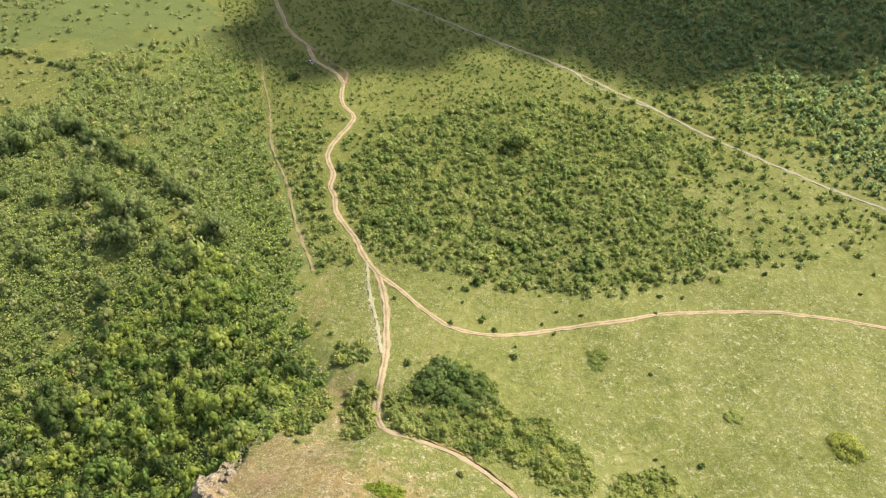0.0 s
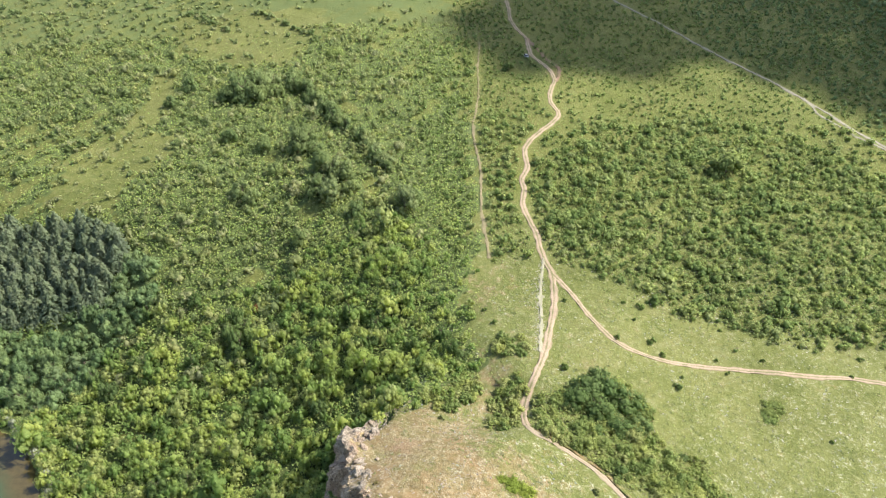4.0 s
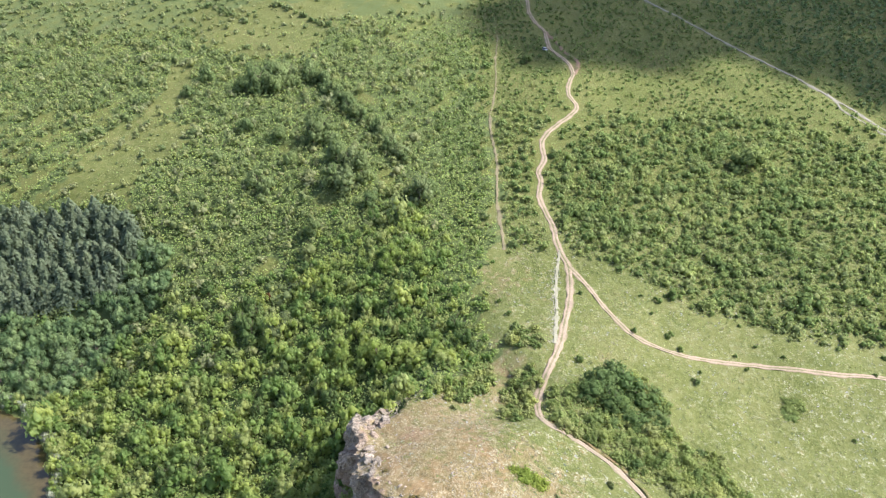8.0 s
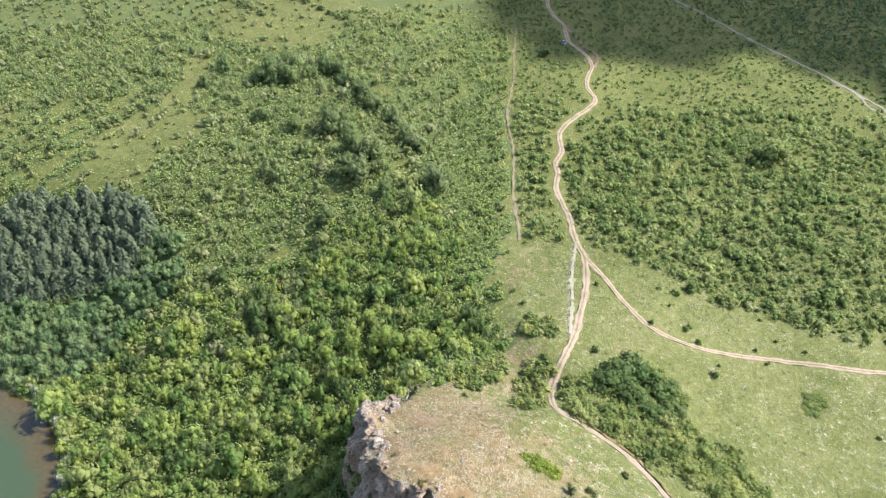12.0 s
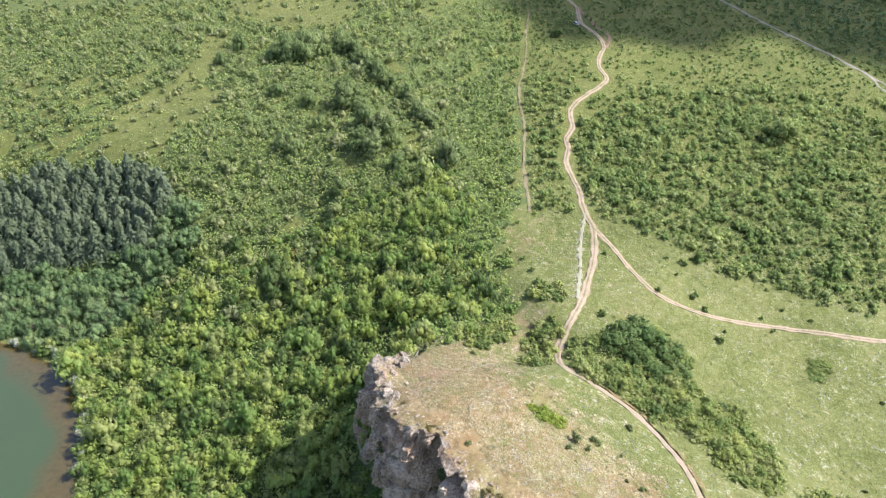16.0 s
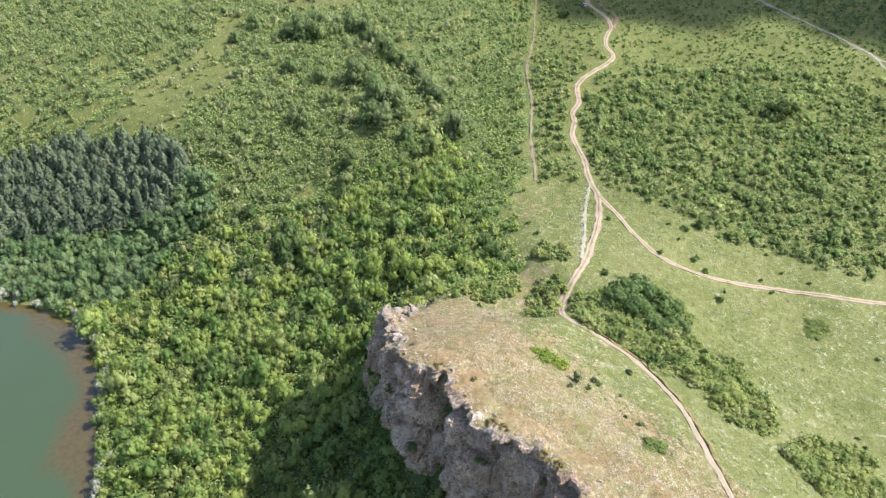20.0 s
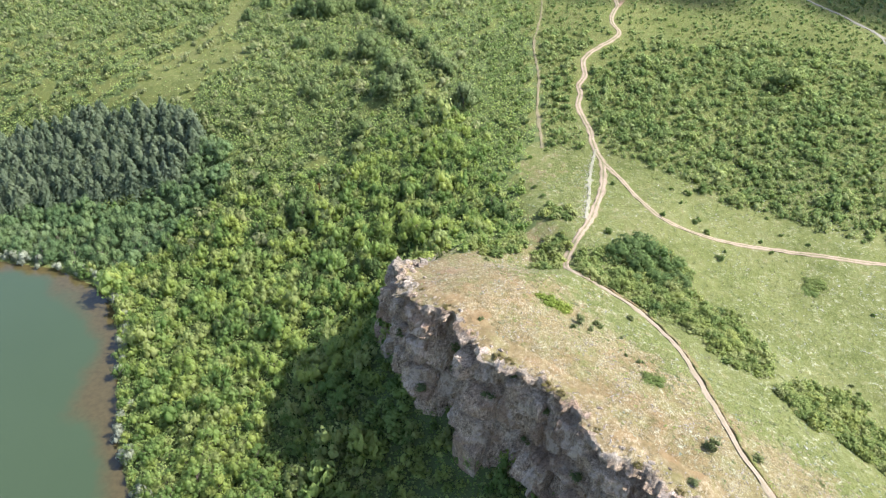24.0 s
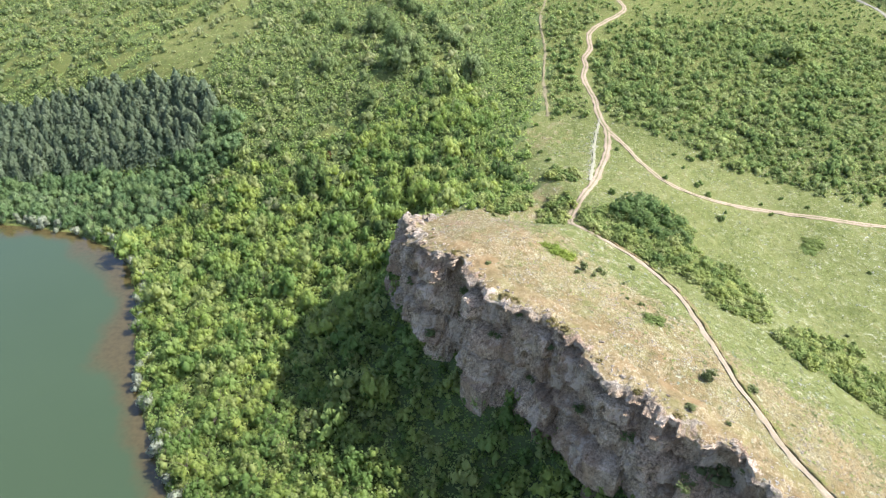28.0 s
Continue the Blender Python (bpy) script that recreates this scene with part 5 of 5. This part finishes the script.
STRIP = [(48.6, 49.3), (50.2, 41), (55.3, 36.6), (60.5, 33.2), (64.5, 28.6), (68.5, 26.2), (73.2, 26.4), (75.8, 23.2), (77.1, 16.1), (80.5, 11.8), (91, 11), (97, 24), (95.4, 37), (91.9, 42.9), (87.1, 43.5), (83.7, 49), (84.6, 56.8), (81.3, 64.9), (79.2, 69), (71.6, 69.5), (66.8, 66.8), (59.3, 60.5), (54.3, 59.6), (50.5, 56.4)]
STRIP_EAST = [(91, 6.5), (91.7, -1), (97.5, -4.2), (104.4, -8.3), (109.1, -12.7), (123.9, -24), (140, -36), (151, -19), (134, 1), (119.9, 7), (117, 18), (108.4, 18), (103.6, 20), (96, 12)]


def strip_chance(x, y):
    u, v = x + 1.6 * waves(x, y, 6, 2), y + 1.6 * waves(x, y, 7, 3)
    return (in_poly(u, v, STRIP) | in_poly(u, v, STRIP_EAST)) * (near_track(x, y) > 2.0) * 1.0


tx, ty = scatter(rng, (44, 155, -38, 75), 2.9, strip_chance)
near_belt = tx < 88
strip_bushes = [plant("shrub", NEAR[k], LEAF_THICKET, stem_mesh("trunk", 0.6, 0.05, 4, k), "green shrub in the thicket beside the clay track", "shrub", "thicket by the track", ("crown", "stem")) for k in range(4)]
put_plants(strip_bushes, [(x, y, 1.2 + 1.9 * rng.uniform() ** 1.6, rng.uniform(0.7, 1.15)) for x, y in zip(tx[near_belt], ty[near_belt])], rng)
stuff_of("thicket", WOOD, np.stack([tx, ty, rng.uniform(1.3, 2.8, len(tx))], -1)[~near_belt], LEAF_THICKET, "belt of green shrubs below the cap", "thicket", 16, (0.7, 1.1))
leaf_layer("undergrowth", (44, 155, -38, 75), 3.0, strip_chance, LEAF_THICKET, 0.55, 1.3, "leafy undergrowth between the shrubs of the thicket", "undergrowth", 15)
# thicket on the other side of the bend
BEND_SHRUBS = [(45.5, 41), (41.4, 41.4), (36.9, 46), (38.2, 56.2), (41.9, 64), (45, 67.5), (50, 67.5), (50, 62.3), (47.7, 53.1)]
EDGE_SHRUBS = [(23.8, 54), (33.1, 55.5), (37, 66.6), (36.2, 73), (24.4, 61.2)]


def bend_chance(x, y):
    u, v = x + 1.0 * waves(x, y, 4, 2), y + 1.2 * waves(x, y, 5, 3)
    clump = ((x - 46.5) / 6.4) ** 2 + ((y - 80) / 6.0) ** 2 < 1
    return (in_poly(u, v, BEND_SHRUBS) | in_poly(u, v, EDGE_SHRUBS) | clump) * (near_track(x, y) > 1.5)


lx_, ly_ = scatter(rng, (22, 60, 45, 100), 2.5, bend_chance)
left_bushes = [plant("shrub", NEAR[k], LEAF_THICKET, stem_mesh("trunk", 0.6, 0.05, 4, k), "green shrub in the thicket beside the bend of the track", "shrub", "thicket at the bend", ("crown", "stem")) for k in range(3)]
put_plants(left_bushes, [(x, y, rng.uniform(1.3, 2.5), rng.uniform(0.7, 1.0)) for x, y in zip(lx_, ly_)], rng)
rusty = [plant("shrub", NEAR[2], LEAF_RUST, stem_mesh("trunk", 0.6, 0.05, 4, 2), "rust-brown withered bush among the green trees", "shrub", "", ("crown", "stem"))]
put_plants(rusty, [(-37.8, 124.6, 1.1, 3.4), (-33.6, 108.4, 1.2, 3.2)], rng)

# ---- stones
def boulder(name, seed, mat):
    """An angular block: a ball cut by a dozen planes, then roughened."""
    r = random.Random(seed)
    bm = bmesh.new()
    bmesh.ops.create_icosphere(bm, subdivisions=3, radius=1)
    cuts = [(Vector((r.gauss(0, 1), r.gauss(0, 1), r.gauss(0, 0.8))).normalized(), r.uniform(0.5, 0.8)) for _ in range(11)]
    for v in bm.verts:
        for way, far in cuts:
            over = v.co.dot(way) - far
            if over > 0:
                v.co -= way * over
        v.co += v.co * 0.10 * noise.noise(v.co * 2.3 + Vector((seed, 0, 0)))
        v.co.z = max(v.co.z, -0.4)
    me = bpy.data.meshes.new(name)
    bm.to_mesh(me)
    bm.free()
    me.materials.append(mat)
    return me


# the broken slabs of the outcrop at the end of the cap
def outcrop(spots, shapes):
    for k, (x, y, s) in enumerate(spots):
        ob = new("boulder", shapes[k % len(shapes)])
        ob.matrix_basis = Matrix.Translation((x, y, float(surface(x, y)) + 0.15 * s)) @ Matrix.Rotation(rng.uniform(0, 6.28), 4, "Z") @ Matrix.Diagonal((s * rng.uniform(1.0, 1.7), s, s * rng.uniform(0.45, 0.8), 1))
        tagged(ob, "grey weathered limestone block in the outcrop on the cliff rim", "boulder", "blocks of the outcrop")


slab_shapes = [boulder("boulder", 20 + k, SUNLIT_ROCK) for k in range(6)]
spots = []
for i in range(4, 66, 2):
    for back in rng.uniform(0.7, 7.5 - 0.06 * i, 2):
        if rng.uniform() < 0.8:
            spots.append((rim_path[i][0] - outward[i][0] * back, rim_path[i][1] - outward[i][1] * back, 0.5 + 0.9 * rng.uniform() ** 2))
outcrop(spots + [(4.5, 46.2, 2.3), (7.2, 48.2, 1.9), (3.4, 43.0, 1.7)], slab_shapes)
rock_shapes = [boulder("boulder", k, SUNLIT_ROCK) for k in range(6)]
n_rock = 0
for i in range(6, len(rim_path), 3):
    if rng.uniform() < 0.75 and n_rock < 120:
        p, o = rim_path[i], outward[i]
        back = rng.uniform(0.6, 4.5) if i > 60 else rng.uniform(0.8, 7.0)
        x, y = p[0] - o[0] * back, p[1] - o[1] * back
        s = 0.18 + 0.5 * rng.uniform() ** 2
        ob = new("boulder", rock_shapes[n_rock % 6])
        ob.matrix_basis = Matrix.Translation((x, y, float(surface(p[0] - o[0] * max(back, 2), p[1] - o[1] * max(back, 2))) - s * 0.05)) @ Matrix.Rotation(rng.uniform(0, 6.28), 4, "Z") @ Matrix.Diagonal((s * rng.uniform(0.9, 1.8), s, s * rng.uniform(0.5, 0.8), 1))
        tagged(ob, "pale weathered limestone boulder on the cliff rim", "boulder", "boulders on the rim")
        n_rock += 1


def stones(name, spots, mat, label, seed):
    """Loose stones too small to count, in one mesh. spots: x, y, size."""
    r = np.random.default_rng(seed)
    n = len(spots)
    v = ICO_V[None] * r.uniform(0.6, 1.25, (n, 12, 1)) * (spots[:, 2][:, None, None] * np.array((1.7, 0.8, 0.45)))
    t = r.uniform(0, 6.28, n)
    c, s = np.cos(t)[:, None], np.sin(t)[:, None]
    x, y = v[..., 0] * c - v[..., 1] * s + spots[:, 0][:, None], v[..., 0] * s + v[..., 1] * c + spots[:, 1][:, None]
    z = v[..., 2] + surface(spots[:, 0], spots[:, 1])[:, None] + spots[:, 2][:, None] * 0.1
    f = (ICO_F[None] + (np.arange(n) * 12)[:, None, None]).reshape(-1, 3)
    me = mesh_of(name, np.stack([x, y, z], -1).reshape(-1, 3), f, mat)
    return tagged(new(name, me), label, "stones", kind="stuff")


def cap_chance(x, y):
    e, run = edge(x, y)
    a = (x - 4) * 0.602 - (y - 43) * 0.799
    return (e > 1.5) * (a > -4) * (0.05 + 0.6 * (1 - smooth((e - 1.5) / 4)) + 0.95 * smooth(waves(x, y, 6, 4) * 2.2 - 0.1) * np.where((x > 12) & (x < 24) & (y > 28), 0.3, 1.0)) * (1 - smooth((e - 19) / 8))


cx, cy = scatter(rng, (0, 120, -110, 55), 0.62, cap_chance)
stones("loose_stones", np.stack([cx, cy, 0.06 + 0.2 * rng.uniform(0, 1, len(cx)) ** 3], -1), STONE, "loose pale stones strewn over the dry turf", 1)
wspots = np.concatenate([np.stack([WALL_LINE[:, 0] + rng.normal(0, 0.5, len(WALL_LINE)), WALL_LINE[:, 1] + rng.normal(0, 0.3, len(WALL_LINE)), rng.uniform(0.06, 0.26, len(WALL_LINE))], -1) for _ in range(2)])
wspots = wspots[waves(wspots[:, 0], wspots[:, 1], 2.4, 9) + rng.uniform(-0.5, 0.5, len(wspots)) > -0.15]
stones("stone_row", wspots, WHITE_STONE, "row of white field stones beside the track", 2)


# ---- grass tufts
def tufts(name, spots, mat, label, seed):
    r = np.random.default_rng(seed)
    shapes = []
    for k in range(4):
        c = r.normal(0, 0.45, (9, 3)) * (1, 1, 0.2) + (0, 0, 0.25)
        shapes.append((*leaf_quads(r, c, np.tile((0.0, 0.0, 1.0), (9, 1)), 0.6), np.tile((0.0, 0.0, 1.0), (36, 1))))
    return stuff_of(name, shapes, spots, mat, label, "grass", seed, (0.25, 0.6))


def turf_chance(x, y):
    e, run = edge(x, y)
    a = (x - 4) * 0.602 - (y - 43) * 0.799
    return ((e > 2) & (a > -30) | (x > 52)) * smooth((near_track(x, y) - 2.2) / 1) * (0.18 + 0.75 * smooth(0.5 + waves(x, y, 7, 5) + 0.5 * waves(x, y, 2.3, 8))) * np.where((e < 22) & (y < 50), 0.22, 1.0)


qx, qy = scatter(rng, (4, 235, -75, 135), 1.7, lambda x, y: turf_chance(x, y) * np.where(x > 130, 0.6, 1.0))
tufts("grass_tufts", np.stack([qx, qy, rng.uniform(0.25, 0.75, len(qx))], -1), LEAF_GRASS, "tufts of long green meadow grass", 21)
qx, qy = scatter(rng, (4, 235, -75, 135), 1.5, lambda x, y: turf_chance(x, y) * smooth(0.3 + waves(x, y, 13, 2) * 1.4 + 0.4 * waves(x, y, 3.1, 6)))
tufts("flower_tufts", np.stack([qx, qy, rng.uniform(0.2, 0.5, len(qx))], -1), LEAF_PALE, "pale flowering tufts in the meadow", 22)


def straw_chance(x, y):
    e, run = edge(x, y)
    a = (x - 4) * 0.602 - (y - 43) * 0.799
    return (e > 1.0) * (a > -12) * (e < 34) * smooth((near_track(x, y) - 1.2) / 0.6) * (0.25 + 0.75 * smooth(0.35 + 0.9 * waves(x, y, 5, 7) + 0.6 * waves(x, y, 1.9, 3)))


qx, qy = scatter(rng, (0, 112, -80, 60), 1.15, straw_chance)
tufts("straw_tufts", np.stack([qx, qy, rng.uniform(0.22, 0.62, len(qx))], -1), LEAF_STRAW, "bleached straw tussocks over the dry cap", 23)
qx, qy = scatter(rng, (30, 240, -75, 118), 1.5, lambda x, y: (edge(x, y)[0] > 12) * smooth((near_track(x, y) - 1.8) / 1) * (1 - strip_chance(x, y)) * (0.12 + 0.7 * smooth(0.25 + waves(x, y, 6, 9) + 0.7 * waves(x, y, 2.1, 2))) * np.where(x > 130, 0.6, 1.0))
tufts("meadow_tufts", np.stack([qx, qy, rng.uniform(0.25, 0.6, len(qx))], -1), LEAF_LIME, "yellow-green tufts in the flowering meadow", 24)


# ---- the car parked by the far track
def part(name, bm, material, parent, label=""):
    me = bpy.data.meshes.new(name)
    bm.to_mesh(me)
    bm.free()
    me.materials.append(material)
    ob = new(name, me)
    ob.parent = parent
    return tagged(ob, label) if label else ob


def box_bm(size, at, taper=1.0, bevel=0.06):
    bm = bmesh.new()
    bmesh.ops.create_cube(bm, size=1)
    for v in bm.verts:
        k = taper if v.co.z > 0 else 1.0
        v.co = Vector((v.co.x * size[0] * k, v.co.y * size[1] * (0.5 + k / 2), v.co.z * size[2])) + Vector(at)
    bmesh.ops.bevel(bm, geom=list(bm.edges), offset=bevel, segments=2, affect="EDGES")
    return bm


def car():
    paint, dark, rubber, steel = plain("white_car_paint", (0.42, 0.41, 0.40), 0.25, 4, 0.05), plain("dark_glass", (0.02, 0.022, 0.025), 0.08, 4, 0.1), plain("tyre_rubber", (0.03, 0.03, 0.03), 0.85, 20, 0.2), plain("wheel_steel", (0.35, 0.35, 0.36), 0.35, 10, 0.1, 0.8)
    root = tagged(new("car"), "small pale grey car with dark windows parked beside the clay track", "car")
    part("body", box_bm((4.1, 1.75, 0.7), (0, 0, 0.65), 0.96, 0.12), paint, root)
    part("window_band", box_bm((2.5, 1.6, 0.5), (-0.2, 0, 1.22), 0.8, 0.06), dark, root, "dark glass windows")
    part("roof", box_bm((1.75, 1.35, 0.1), (-0.2, 0, 1.5), 0.95, 0.04), paint, root)
    for y in (-0.55, 0.55):
        part("headlight", box_bm((0.12, 0.32, 0.16), (2.02, y, 0.72), 0.9, 0.03), plain("headlight_glass", (0.55, 0.56, 0.58), 0.15, 4, 0.05), root, "clear glass headlight")
        part("tail_light", box_bm((0.1, 0.25, 0.2), (-2.02, y, 0.75), 0.9, 0.03), plain("red_lens", (0.25, 0.02, 0.02), 0.2, 4, 0.05), root, "red tail light")
    for x in (-1.3, 1.3):
        for y in (-0.8, 0.8):
            bm = bmesh.new()
            bmesh.ops.create_cone(bm, cap_ends=True, segments=20, radius1=0.31, radius2=0.31, depth=0.2, matrix=Matrix.Translation((x, y, 0.31)) @ Matrix.Rotation(math.pi / 2, 4, "X"))
            bmesh.ops.bevel(bm, geom=[e for e in bm.edges if e.calc_length() < 0.15], offset=0.03, segments=2, affect="EDGES")
            wheel = part("wheel", bm, rubber, root)
            bm = bmesh.new()
            bmesh.ops.create_cone(bm, cap_ends=True, segments=16, radius1=0.19, radius2=0.17, depth=0.23, matrix=Matrix.Translation((x, y, 0.31)) @ Matrix.Rotation(math.pi / 2, 4, "X"))
            part("rim", bm, steel, wheel, "grey steel rim")
    root.matrix_basis = pose(80.6, 284.6, float(ground(80.6, 284.6)), 0, 0, 118)


car()

# ---- the cloud that shades the far hillside, high above it
def cloud():
    r = np.random.default_rng(5)
    vs, fs = [], []
    lift = 1500.0
    line = np.array([(58, 284), (73, 264), (104, 243), (142, 258), (190, 278), (214, 266), (236, 240), (300, 205), (420, 185)], float)
    for gx_ in np.arange(60, 640, 24.0):
        for gy_ in np.arange(190, 720, 24.0):
            lim = np.interp(gx_, line[:, 0], line[:, 1])
            if gy_ < lim + 18:
                continue
            rad = r.uniform(17, 27)
            if gy_ < lim + 18 + 30:
                gyy = max(gy_, lim + rad * 0.9)
            else:
                gyy = gy_ + r.uniform(-6, 6)
            c = np.array((gx_ + r.uniform(-5, 5), gyy, 55.0)) + np.array(TO_SUN) / TO_SUN.z * lift + (0, 0, r.uniform(-14, 14))
            fs.append(ICO_F + 12 * len(vs))
            vs.append(ICO_V * rad * r.uniform(0.85, 1.15, (12, 1)) * (1, 1, 0.7) + c)
    me = mesh_of("cloud", np.concatenate(vs), np.concatenate(fs), CLOUD, True)
    tagged(new("cloud", me), "white cloud high above the far hillside", "cloud", kind="stuff")


cloud()
